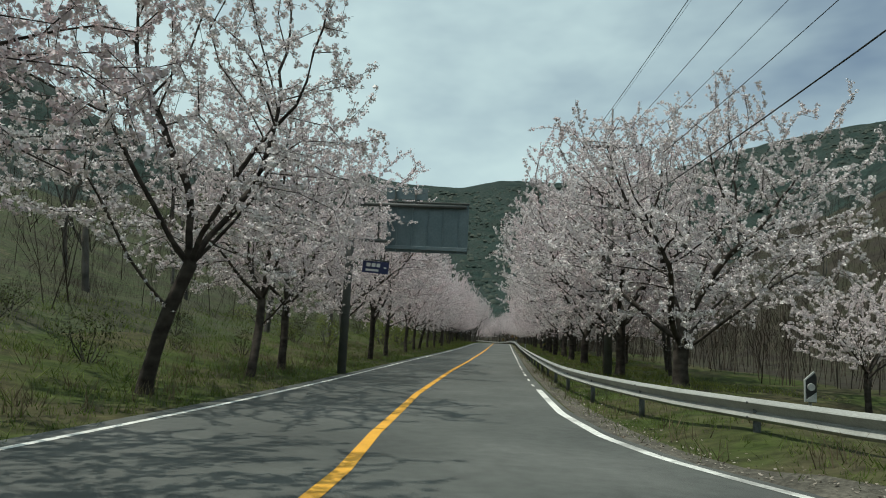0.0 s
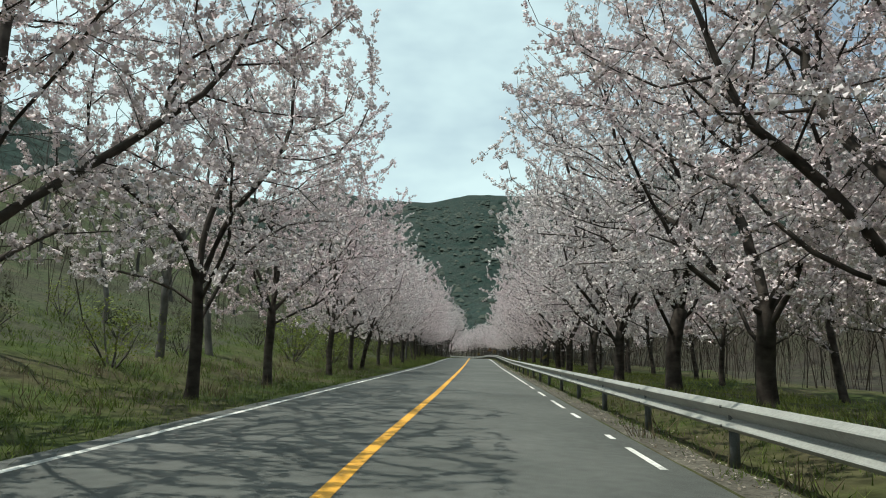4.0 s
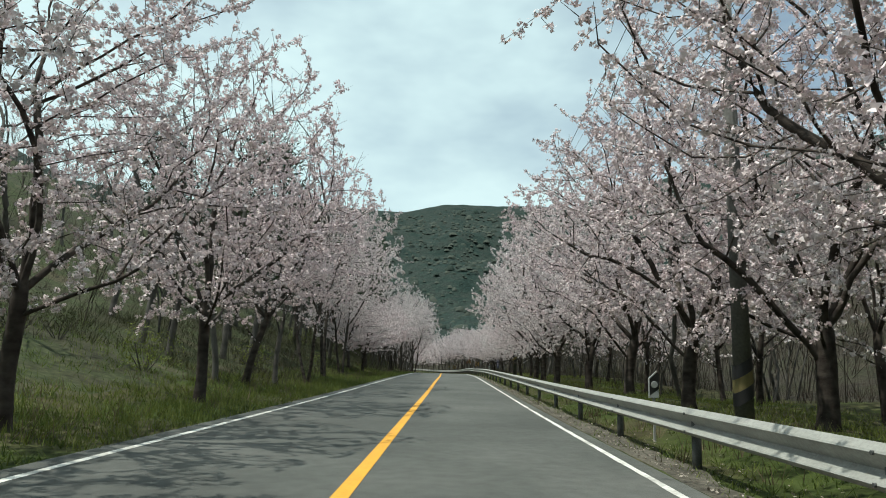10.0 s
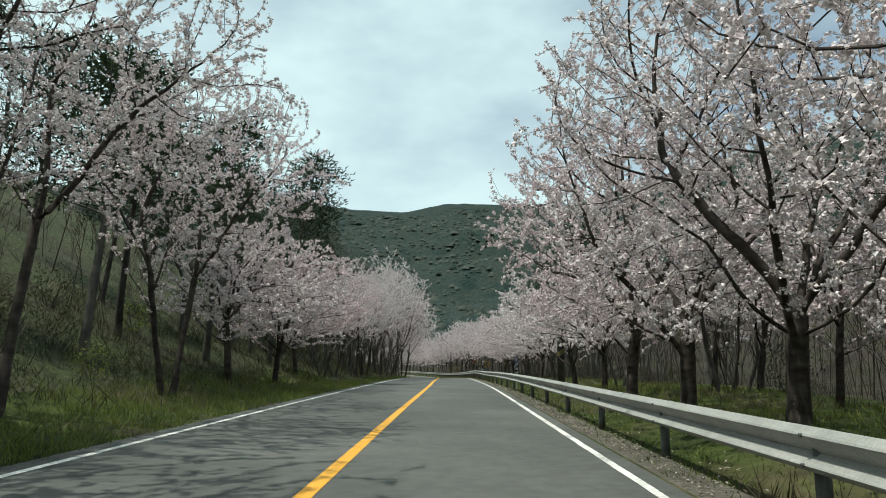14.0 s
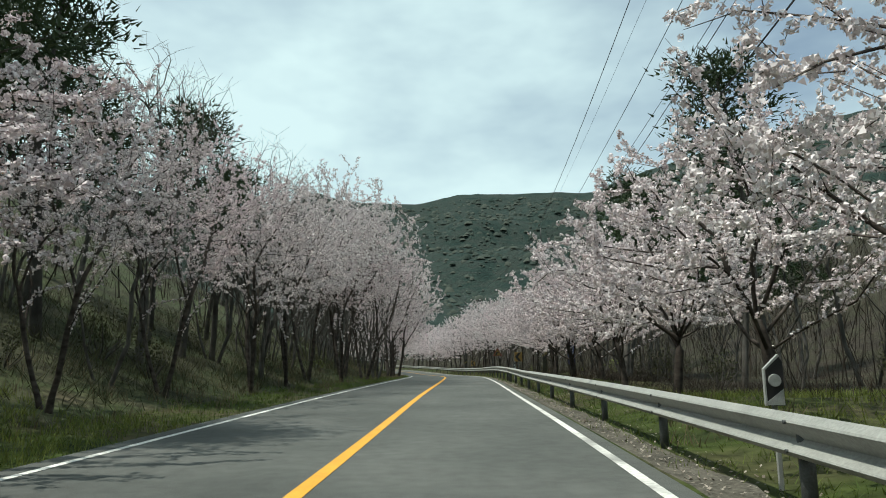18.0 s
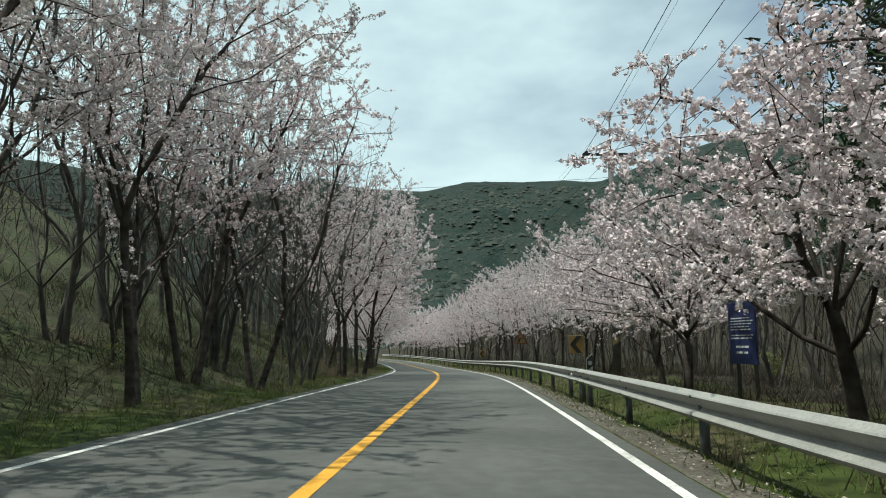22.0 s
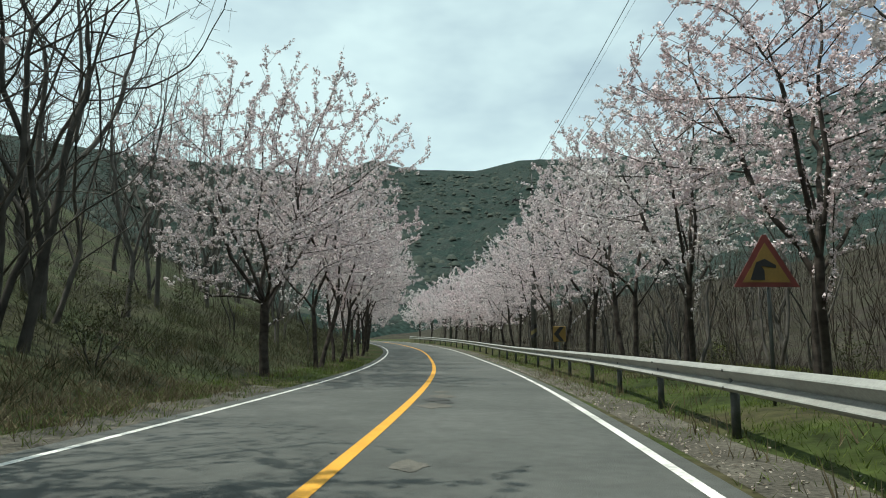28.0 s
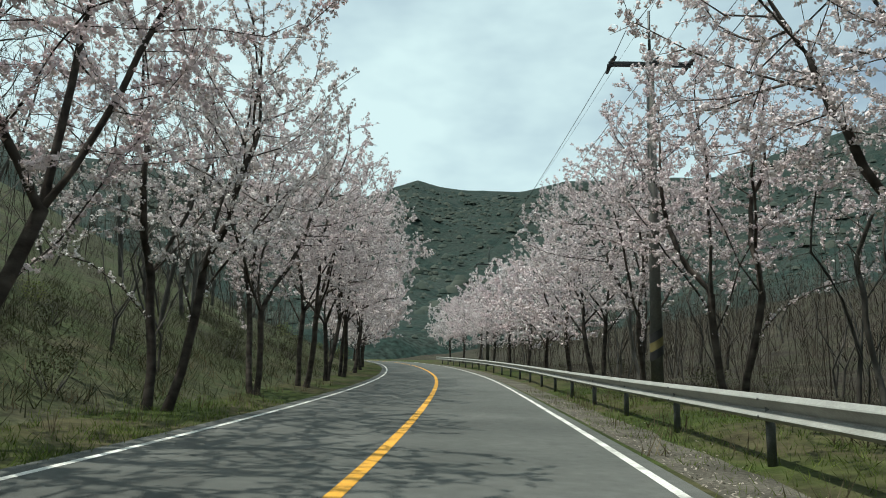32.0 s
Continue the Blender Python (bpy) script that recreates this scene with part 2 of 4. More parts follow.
# ---- building helpers ----
def mesh_of(name, verts, faces, mat, smooth=False):
    me = bpy.data.meshes.new(name)
    me.from_pydata([tuple(v) for v in verts] if not isinstance(verts, np.ndarray) else verts.tolist(), [], faces if isinstance(faces, list) else faces.tolist())
    me.materials.append(mat)
    if smooth:
        me.polygons.foreach_set("use_smooth", [True] * len(me.polygons))
    me.update()
    return me


def thing(name, at, label, category, group="", turn=0.0):
    e = new(name)
    e.empty_display_size = 0.2
    e.matrix_world = pose(*at, 0, 0, turn)
    return tagged(e, label, category, group)


def child(name, me, parent, label="", m=None):
    ob = new(name, me)
    ob.parent = parent
    if m is not None:
        ob.matrix_basis = m
    if label:
        ob["label"] = label
    return ob


def sheet(cols_s, cols_u, zf):
    """Verts and quads of a sheet over the road's own coordinates."""
    verts = []
    for s in cols_s:
        u = np.asarray(cols_u, float)
        verts.append(on_road(np.full(len(u), s), u, zf(s, u)))
    v = np.concatenate(verts)
    n, m = len(cols_s), len(cols_u)
    i = np.arange(n - 1)[:, None] * m + np.arange(m - 1)[None]
    f = np.stack([i, i + 1, i + m + 1, i + m], -1).reshape(-1, 4)
    return v, f


def strip(name, s0, s1, uf0, uf1, z, mat, step=1.0):
    """A thin painted strip along the road between two offsets."""
    ss = np.arange(s0, s1 + 0.01, step)
    a = np.array([uf0(s) if callable(uf0) else uf0 for s in ss])
    b = np.array([uf1(s) if callable(uf1) else uf1 for s in ss])
    v = np.concatenate([on_road(ss, a, z), on_road(ss, b, z)])
    n = len(ss)
    i = np.arange(n - 1)
    return mesh_of(name, v, np.stack([i, i + n, i + n + 1, i + 1], -1), mat)


def tube(path, radii, sides):
    """Verts and faces of a tapered tube along a path."""
    path, radii = np.asarray(path, float), np.asarray(radii, float)
    d = np.gradient(path, axis=0)
    d /= np.linalg.norm(d, axis=1)[:, None] + 1e-9
    ref = np.where(np.abs(d[:, 2:3]) > 0.9, np.array([[1.0, 0, 0]]), np.array([[0, 0, 1.0]]))
    a = np.cross(d, ref)
    a /= np.linalg.norm(a, axis=1)[:, None] + 1e-9
    b = np.cross(d, a)
    ang = np.arange(sides) * 2 * math.pi / sides
    ring = path[:, None] + radii[:, None, None] * (a[:, None] * np.cos(ang)[None, :, None] + b[:, None] * np.sin(ang)[None, :, None])
    n = len(path)
    i = (np.arange(n - 1) * sides)[:, None]
    k = np.arange(sides)[None]
    f = np.stack([i + k, i + (k + 1) % sides, i + sides + (k + 1) % sides, i + sides + k], -1).reshape(-1, 4)
    return ring.reshape(-1, 3), f


def joined(parts):
    vs, fs, o = [], [], 0
    for v, f in parts:
        vs.append(v)
        fs.append(f + o)
        o += len(v)
    return np.concatenate(vs), np.concatenate(fs)


def ground_rise(s, u):
    """Height of the natural ground over the road, across it."""
    u = np.asarray(u, float)
    hill = float(np.interp(s, [0, 60, 95, 125, 190, 205, 230, 420], [0.34, 0.36, 0.42, 0.62, 0.62, 0.52, 0.58, 0.55]))
    left = np.clip(-u - 5.6, 0, None)
    z = 0.10 * np.clip((-u - 3.7) / 1.6, 0, 1) + hill * left ** 1.5 / (left ** 0.5 + 1.6)
    right = np.clip(u - 5.0, 0, None)
    back = float(np.interp(s, [0, 60, 110, 140, 420], [42, 38, 26, 20, 18]))
    climb = float(np.interp(s, [0, 190, 250, 420], [0.55, 0.55, 0.30, 0.10]))
    z = z + 0.28 * np.clip(right / 1.2, 0, 1) - 0.012 * right + climb * np.clip(u - back, 0, None) ** 1.3 / 3
    out = np.clip(np.abs(u) - 4.6, 0, 3) / 3
    wob = np.array([noise.noise((s * 0.13, float(w) * 0.13, 0.0)) * 0.5 + noise.noise((s * 0.5, float(w) * 0.5, 3.0)) * 0.16 for w in u])
    z = z + wob * out * (0.35 + 0.03 * np.abs(u))
    z = z - 0.05 * np.clip((np.abs(u) - 3.55) / 0.25, 0, 1)
    return np.where(np.abs(u) < 3.6, -0.25, z)


# ---- ground, road, hills ----
US = [-110, -90, -72, -58, -47, -38, -31, -25.5, -21.5, -18.5, -16, -14, -12.2, -10.8, -9.5, -8.4, -7.4, -6.6, -5.9, -5.3, -4.7, -4.2, -3.7, -3.3, 3.3, 3.6, 4.0, 4.4, 4.9, 5.4, 6, 6.7, 7.5, 8.5, 9.7, 11, 12.5, 14.5, 17, 20, 24, 29, 36, 45, 58, 75, 100, 130]
SS = np.arange(-50, 405, 1.25)
LIE = np.array([ground_rise(s, np.array(US, float)) for s in SS])


def lie(s, u):
    """Height of the ground sheet over the road, for arrays of places."""
    s, u = np.asarray(s, float), np.asarray(u, float)
    a = np.clip((s - SS[0]) / 1.25, 0, len(SS) - 1.001)
    i = a.astype(int)
    a = a - i
    j = np.clip(np.searchsorted(US, u) - 1, 0, len(US) - 2)
    w = np.array(US, float)
    c = np.clip((u - w[j]) / (w[j + 1] - w[j]), 0, 1)
    return (LIE[i, j] * (1 - a) + LIE[i + 1, j] * a) * (1 - c) + (LIE[i, j + 1] * (1 - a) + LIE[i + 1, j + 1] * a) * c


v, f = sheet(SS, US, lambda s, u: LIE[int(round((s - SS[0]) / 1.25))])
ground_mesh = mesh_of("ground", v, f, EARTH, True)
ground_mesh.materials.append(LITTER)
ground_mesh.materials.append(FOREST)
ground_mesh.materials.append(BROWN)
wild = [2 if abs(US[k]) > 70 else 1 if US[k] < (-11.5 if s < 84 else -7.8 if s < 140 else -6.0) else 3 if US[k] > (19 if s < 105 else 15 if s < 150 else 18 if 203 < s < 222 else 9) else 0 for s in np.arange(-50, 405, 1.25)[:-1] for k in range(len(US) - 1)]
ground_mesh.polygons.foreach_set("material_index", wild)
ground = tagged(new("ground", ground_mesh), "grassy verge and leaf-strewn banks along the road", "ground", kind="structure")


def bay(s):
    """Where the asphalt ends on the right: it widens towards the lay-by at the start."""
    return float(np.interp(s, [-60, 5, 10, 14, 16, 18.5, 23, 30], [12, 10, 7.2, 5.3, 4.4, 3.85, 3.6, 3.62]))


v = np.concatenate([on_road(np.full(5, s), np.array([-3.72, -1.8, 0, 1.8, bay(s)]), 0.0) for s in np.arange(-50, 405, 1.0)])
n = len(v) // 5
i = np.arange(n - 1)[:, None] * 5 + np.arange(4)[None]
road = tagged(new("road", mesh_of("road", v, np.stack([i, i + 1, i + 6, i + 5], -1).reshape(-1, 4), ASPHALT, True)), "worn grey asphalt two-lane country road", "road", kind="structure")


def centre_u(s):
    return float(np.interp(s, [8, 14, 17, 25, 38, 50], [0.32, 0.28, 0.10, -0.14, -0.12, 0.0]))


def right_u(s):
    return float(np.interp(s, [8, 12, 14, 15, 16.3, 18.3, 22, 29, 40], [8.5, 6.0, 5.0, 4.55, 4.05, 3.62, 3.36, 3.40, RIGHT_LINE]))


def line_half(s, seed):
    """Half the width of the right edge line, narrow and frayed along its older stretch."""
    old = float(np.interp(s, [100, 122], [1.0, 0.15]))
    return 0.065 - 0.018 * old + 0.022 * old * noise.noise((s * 1.3, seed, 0.0))


tagged(new("centre_line", strip("centre_line", -50, 400, lambda s: centre_u(s) - 0.085, lambda s: centre_u(s) + 0.085, 0.005, YELLOW)), "solid yellow centre line painted on the asphalt", "road marking", kind="structure")
tagged(new("edge_line_left", strip("edge_line_left", -50, 400, LEFT_LINE - 0.06, LEFT_LINE + 0.06, 0.005, WHITE_LINE)), "white painted edge line beside the bank", "road marking", kind="structure")
tagged(new("edge_line_right", strip("edge_line_right", 60, 400, lambda s: RIGHT_LINE - line_half(s, 2.0), lambda s: RIGHT_LINE + line_half(s, 7.0), 0.005, WHITE_LINE, 0.25)), "white painted edge line beside the guardrail", "road marking", kind="structure")
tagged(new("edge_line_bay", strip("edge_line_bay", 8, 29.5, lambda s: right_u(s) - 0.09, lambda s: right_u(s) + 0.09, 0.005, WHITE_LINE, 0.5)), "fresh white edge line curving out into the lay-by", "road marking", kind="structure")
worn = random.Random(3)
s = 31.0
while s < 60:
    ln = worn.uniform(0.5, 2.6)
    tagged(new("edge_line_worn", strip("edge_line_worn", s, s + ln, RIGHT_LINE - 0.05, RIGHT_LINE + 0.04, 0.005, WHITE_LINE, ln / 2)), "worn broken remains of a white edge line", "road marking", kind="structure")
    s += ln + worn.uniform(0.8, 3.2)

PATCH_PALE = material("broken_asphalt", [(0.075, 0.073, 0.064), (0.125, 0.118, 0.10)], 3.0, 0.95, bump=0.8, bump_scale=40, fine=0.3)
PATCH_DARK = material("patched_asphalt", [(0.032, 0.034, 0.033), (0.05, 0.052, 0.05)], 2.0, 0.9, bump=0.6, bump_scale=50, fine=0.2)
holes = random.Random(12)
for s, u, w, pale in ((205.2, 0.55, 0.34, True), (205.9, 0.75, 0.2, False), (206.6, 0.5, 0.3, False), (207.6, 0.62, 0.34, True), (209.0, 0.55, 0.22, True), (198.8, 0.7, 0.2, True)):
    ring = [on_road(s + 1.7 * w * math.sin(a) * holes.uniform(0.6, 1.2), u + w * math.cos(a) * holes.uniform(0.6, 1.2), 0.006 if pale else 0.009) for a in np.arange(0, 6.28, 0.42)]
    tagged(new("road_patch", mesh_of("road_patch", np.array(ring), [list(range(len(ring)))], PATCH_PALE if pale else PATCH_DARK)), "patch of broken asphalt beside the centre line", "road patch", kind="structure")

# dirt shoulders
def ragged(s, base, amp, seed):
    return base + amp * noise.noise((s * 0.55, seed, 0.0)) + amp * 0.5 * noise.noise((s * 2.1, seed, 4.0))


def shoulder(name, s0, s1, uf0, uf1, lift):
    ss = np.arange(s0, s1, 0.5)
    rows = []
    for s in ss:
        u = np.linspace(uf0(s), uf1(s), 5)
        rows.append(on_road(np.full(5, s), u, np.maximum(ground_rise(s, u), -0.06) + lift))
    v = np.concatenate(rows)
    i = np.arange(len(ss) - 1)[:, None] * 5 + np.arange(4)[None]
    return mesh_of(name, v, np.stack([i, i + 1, i + 6, i + 5], -1).reshape(-1, 4), GRAVEL, True)


tagged(new("shoulder", shoulder("shoulder", 8, 300, lambda s: bay(s) - 0.04, lambda s: bay(s) + max(0.25, ragged(s, 0.62 + (0.5 if s > 185 else 0), 0.22, 1.0)), 0.025)), "bare gritty earth shoulder beside the asphalt", "shoulder", kind="structure")

tagged(new("shoulder", shoulder("shoulder", 186, 211, lambda s: -3.68 - 0.02, lambda s: -3.7 - max(0.3, ragged(s, 0.95, 0.35, 6.0)), 0.03)), "bare trodden earth between the edge line and the bank", "shoulder", kind="structure")

# distant ridges in a ring round the valley
CREST_AT = [-180, -120, -60, -30, -22, -18, -16, -14, -12, -10, -8, -3.4, 0, 1.5, 6, 9, 11, 16, 22.5, 28, 34, 45, 70, 120, 180]
CREST_UP = [12, 13, 14, 13, 12.8, 12.4, 12.3, 13.1, 13.8, 13.3, 13.1, 13.0, 13.75, 13.8, 13.7, 13.7, 13.5, 15.0, 16.5, 17.2, 17.4, 17.4, 16, 13, 12]


def ridge(az, r):
    x, y = math.sin(radians(az)) * r, 60 + math.cos(radians(az)) * r
    crest = float(np.interp(az, [-180, -50, -30, 45, 70, 180], [1300, 1700, 2200, 2200, 1700, 1300]))
    foot = float(np.interp(abs(az), [0, 20, 40, 180], [420, 330, 200, 190]))
    n1 = noise.fractal((x / 220, y / 220, 0.3), 1.0, 2.0, 5)
    n2 = noise.fractal((x / 38, y / 38, 5.0), 0.8, 2.0, 4)
    h = math.tan(radians(float(np.interp(az, CREST_AT, CREST_UP)))) * crest
    t = max(0.0, min(1.0, (r - foot) / (crest - foot)))
    body = h * (t ** 1.35 if r <= crest else max(0.0, 1 - ((r - crest) / 700) ** 2))
    fold = 0.07 * n1 * h * t * (1 - t) * 4
    return x, y, body + fold + (3.0 * n2 if r > foot else 0) * (1 if r < crest * 0.97 else 0.9) - 36 * max(0.0, min(1.0, (foot + 60 - r) / 60))


azs, rads = np.arange(-180, 180.1, 0.6), np.concatenate([[2.0, 50.0, 100.0], np.arange(150, 900, 24.0), np.arange(900, 2300, 44.0), np.arange(2300, 2900, 120.0)])
v = np.array([ridge(a, r) for r in rads for a in azs])
m = len(azs)
i = np.arange(len(rads) - 1)[:, None] * m + np.arange(m - 1)[None]
hills = tagged(new("hills", mesh_of("hills", v, np.stack([i, i + 1, i + m + 1, i + m], -1).reshape(-1, 4), FOREST, True)), "dark wooded mountain ridges round the valley", "hills", kind="structure")


def hill_woods(count, seed):
    """Tree crowns on the far slopes, each a small uneven closed clump."""
    r = np.random.default_rng(seed)
    verts, faces = [], []
    dome = np.array([(0, 0, 1.0)] + [(0.6 * math.cos(1.257 * q), 0.6 * math.sin(1.257 * q), 0.75) for q in range(5)] + [(math.cos(1.257 * q + 0.6), math.sin(1.257 * q + 0.6), -0.25) for q in range(5)])
    shape = [(0, 1 + k, 1 + (k + 1) % 5) for k in range(5)] + [(1 + k, 6 + k, 1 + (k + 1) % 5) for k in range(5)] + [(1 + (k + 1) % 5, 6 + k, 6 + (k + 1) % 5) for k in range(5)]
    m = len(dome)
    for k in range(count):
        az, q = r.uniform(-32, 46), r.random() ** 0.75
        x, y, z = ridge(az, 430 + 1640 * q)
        w = min(11.0, 3.2 * math.exp(r.normal(0, 0.5))) * (0.75 + 0.5 * q)
        v = dome * (w, w * r.uniform(0.6, 1.5), w * r.uniform(0.45, 0.8)) * r.uniform(0.75, 1.2, (m, 1)) + (x, y, z)
        faces += [(a + m * k, b + m * k, c + m * k) for a, b, c in shape]
        verts.append(v)
    return np.concatenate(verts), np.array(faces)


tagged(new("hill_woods", mesh_of("hill_woods", *hill_woods(11000, 4), HILL_TREES, True)), "mixed dark green and grey woods on the mountain slopes", "woods", kind="stuff")


# ---- trees ----
def arc(start, way, length, bend, n, rng, wander=0.12):
    """A branch path that starts along way and turns towards bend."""
    p, d, out = np.array(start, float), np.array(way, float), []
    d /= np.linalg.norm(d)
    out.append(p.copy())
    for i in range(n):
        d = d + np.asarray(bend) / n + rng.normal(0, wander, 3)
        d /= np.linalg.norm(d)
        p = p + d * length / n
        out.append(p.copy())
    return np.array(out)


def along(path, t):
    k = t * (len(path) - 1)
    i = min(int(k), len(path) - 2)
    d = path[i + 1] - path[i]
    return path[i] + d * (k - i), d / (np.linalg.norm(d) + 1e-9)


def puffs(shoots, seed, per_metre, size, fill, scatter, ball, bare_below):
    """Blossom in rounded tufts along the shoots, each tuft a handful of small petals that face outwards."""
    rng = np.random.default_rng(seed + 77)
    pos = []
    for path, t0, w in shoots:
        ln = np.linalg.norm(np.diff(path, axis=0), axis=1).sum() * (1 - t0)
        for _ in range(int(ln * per_metre * w + rng.random())):
            p, _d = along(path, rng.uniform(t0, 0.96))
            if p[2] > bare_below + rng.normal(0, 0.3):
                pos.append(p + rng.normal(0, scatter, 3))
    big = np.repeat(rng.uniform(0.55, 1.3, (len(pos), 1)), fill, axis=0)
    pos = np.repeat(np.array(pos), fill, axis=0)
    n = len(pos)
    off = rng.normal(0, 1, (n, 3))
    off /= np.linalg.norm(off, axis=1)[:, None] + 1e-9
    pos = pos + off * ball * big * rng.uniform(0.6, 1.15, (n, 1))
    face = off + rng.normal(0, 0.16, (n, 3))
    a = np.cross(face, rng.normal(0, 1, (n, 3)))
    a /= np.linalg.norm(a, axis=1)[:, None] + 1e-9
    b = np.cross(face, a)
    b /= np.linalg.norm(b, axis=1)[:, None] + 1e-9
    k = size * big ** 0.5 * rng.uniform(0.7, 1.25, (n, 1))
    tri = np.stack([pos + a * k * 0.62, pos - a * k * 0.35 + b * k * 0.55, pos - a * k * 0.35 - b * k * 0.55], 1).reshape(-1, 3)
    return tri, np.arange(n * 3).reshape(-1, 3)


def fill_crown(seed, height, spread, fork, limbs, r0, stems=1, bias=0.0, bottom=2.0, points=1500, low=25, flat=1.0, wide_at=0.42, sag=0.0, tiers=0.55):
    """A tree that fills a rounded, lobed crown: limbs rise from the fork, then every branch grows towards the free space nearest to it."""
    rng = np.random.default_rng(seed)
    mid = bottom + wide_at * (height - bottom)
    n = points
    d = rng.normal(0, 1, (n, 3))
    d /= np.linalg.norm(d, axis=1)[:, None]
    lobe = np.array([1 + 0.30 * noise.noise(Vector(v) * 1.7 + Vector((seed, 0, 0))) + 0.14 * noise.noise(Vector(v) * 4.2 + Vector((seed, 9, 0))) for v in d])[:, None]
    room = d * lobe * rng.random((n, 1)) ** 0.42 * np.array([spread, spread, 1.0])
    room[:, 2] *= np.where(d[:, 2] > 0, height - mid, (mid - bottom) * flat)
    room += np.array([bias * spread * 0.3, 0, mid])
    room[:, 2] -= sag * np.clip(np.hypot(room[:, 0], room[:, 1]) - 2.0, 0, None) ** 1.5
    out = np.hypot(room[:, 0], room[:, 1])
    level = room[:, 2] - 0.28 * out
    room[:, 2] += tiers * (np.round(level / 0.9) * 0.9 - level)
    room = room[room[:, 2] > bottom - 0.5]
    pos, parent, way = [], [], []

    def lay(path, start):
        last = start
        for p in path:
            w = p - pos[last] if last >= 0 else np.array([0, 0, 1.0])
            pos.append(np.array(p))
            parent.append(last)
            way.append(w / (np.linalg.norm(w) + 1e-9))
            last = len(pos) - 1
        return last
    for st in range(stems):
        a = 2 * math.pi * st / stems + seed
        k = 0.0 if stems == 1 else 1.0
        base = np.array([math.cos(a) * 0.16 * k, math.sin(a) * 0.16 * k, -0.2])
        lean = (math.cos(a) * 0.22 * k + rng.normal(0, 0.07) + bias * 0.06, math.sin(a) * 0.22 * k + rng.normal(0, 0.07), 1)
        trunk = arc(base, lean, fork * rng.uniform(0.9, 1.1), (0, 0, 0.15), 6, rng, 0.05)
        first = len(pos)
        lay(trunk, -1)
        count = limbs if stems == 1 else max(3, round(limbs * 0.62))
        for q in range(count):
            az, f = 2.4 * q + seed + rng.uniform(-0.4, 0.4), (q + 0.5) / count
            up = radians(low + (80 - low) * f + rng.uniform(-6, 6))
            ln = min(spread * 0.5 / max(0.2, math.cos(up)), (height - fork) * 0.5)
            node = first + (6 if f > 0.55 else int(rng.integers(4, 7)))
            limb = arc(pos[node], (math.cos(az) * math.cos(up), math.sin(az) * math.cos(up), math.sin(up)), ln, (0, 0, 0.12), max(3, int(ln / 0.3)), rng, 0.11)
            lay(limb[1:], node)
    step, reach, kill = 0.27, 2.6, 0.40
    spawned = {}
    P = np.array(pos)
    dist = np.linalg.norm(room[:, None] - P[None, 6:], axis=2)
    near, best = dist.argmin(1) + 6, dist.min(1)
    for it in range(70):
        live = best > kill
        room, near, best = room[live], near[live], best[live]
        use = best < (reach if it > 3 else 9.0)
        if not use.any():
            break
        pull = room[use] - np.array(pos)[near[use]]
        pull /= np.linalg.norm(pull, axis=1)[:, None] + 1e-9
        total = np.zeros((len(pos), 3))
        np.add.at(total, near[use], pull)
        grow_at = np.unique(near[use])
        fresh = []
        for g in grow_at:
            if spawned.get(int(g), 0) >= 2:
                best[near == g] = 0.0
                continue
            spawned[int(g)] = spawned.get(int(g), 0) + 1
            w = total[g]
            w = w / (np.linalg.norm(w) + 1e-9) + way[g] * 0.55 + rng.normal(0, 0.13, 3) + np.array([0, 0, 0.06])
            w /= np.linalg.norm(w) + 1e-9
            p = pos[g] + w * step
            fresh.append(len(pos))
            pos.append(p)
            parent.append(int(g))
            way.append(w)
        if not fresh:
            continue
        Q = np.array(pos)[fresh]
        dn = np.linalg.norm(room[:, None] - Q[None], axis=2)
        k = dn.argmin(1)
        m = dn[np.arange(len(room)), k]
        better = m < best
        near[better], best[better] = np.array(fresh)[k[better]], m[better]
    # thickness from the twigs down
    N = len(pos)
    area = np.zeros(N)
    kids = [[] for _ in range(N)]
    for i in range(N - 1, -1, -1):
        area[i] = max(area[i], 1.0)
        if parent[i] >= 0:
            area[parent[i]] += area[i]
            kids[parent[i]].append(i)
    thick = area ** 0.47
    thick = 0.0065 + (thick - 1) * (r0 * (1.0 if stems == 1 else 0.72) - 0.0065) / (thick[3] - 1)
    P = np.array(pos)
    limbs_out, fine = [], []
    tops = [(i, -1) for i in range(N) if parent[i] < 0]
    while tops:
        i, start = tops.pop()
        chain = [start] if start >= 0 else []
        while True:
            chain.append(i)
            if not kids[i]:
                break
            order = sorted(kids[i], key=lambda c: -area[c])
            tops += [(c, i) for c in order[1:]]
            i = order[0]
        rad = thick[chain].copy()
        if start >= 0:
            rad[0] = min(rad[0], rad[1] * 1.2)
        else:
            rad[:2] *= (1.5, 1.12)
        rad[-1] *= 0.6
        pick = list(range(len(chain)))
        if rad.max() < 0.03:
            pick = pick[::3] if (len(pick) - 1) % 3 == 0 else pick[::3] + [pick[-1]]
        elif rad.max() < 0.1:
            pick = pick[::2] if (len(pick) - 1) % 2 == 0 else pick[::2] + [pick[-1]]
        if len(pick) < 2:
            continue
        path = P[np.array(chain)[pick]]
        (limbs_out if rad.max() > 0.045 else fine).append(tube(path, rad[pick], 8 if rad.max() > 0.1 else 5 if rad.max() > 0.045 else 3))
    shoots = [(np.array([P[parent[i]], P[i]]), 0.0, 1.0 if thick[i] < 0.02 else 0.4) for i in range(N) if parent[i] >= 0 and thick[i] < 0.034]
    tips = [i for i in range(N) if thick[i] < 0.016]
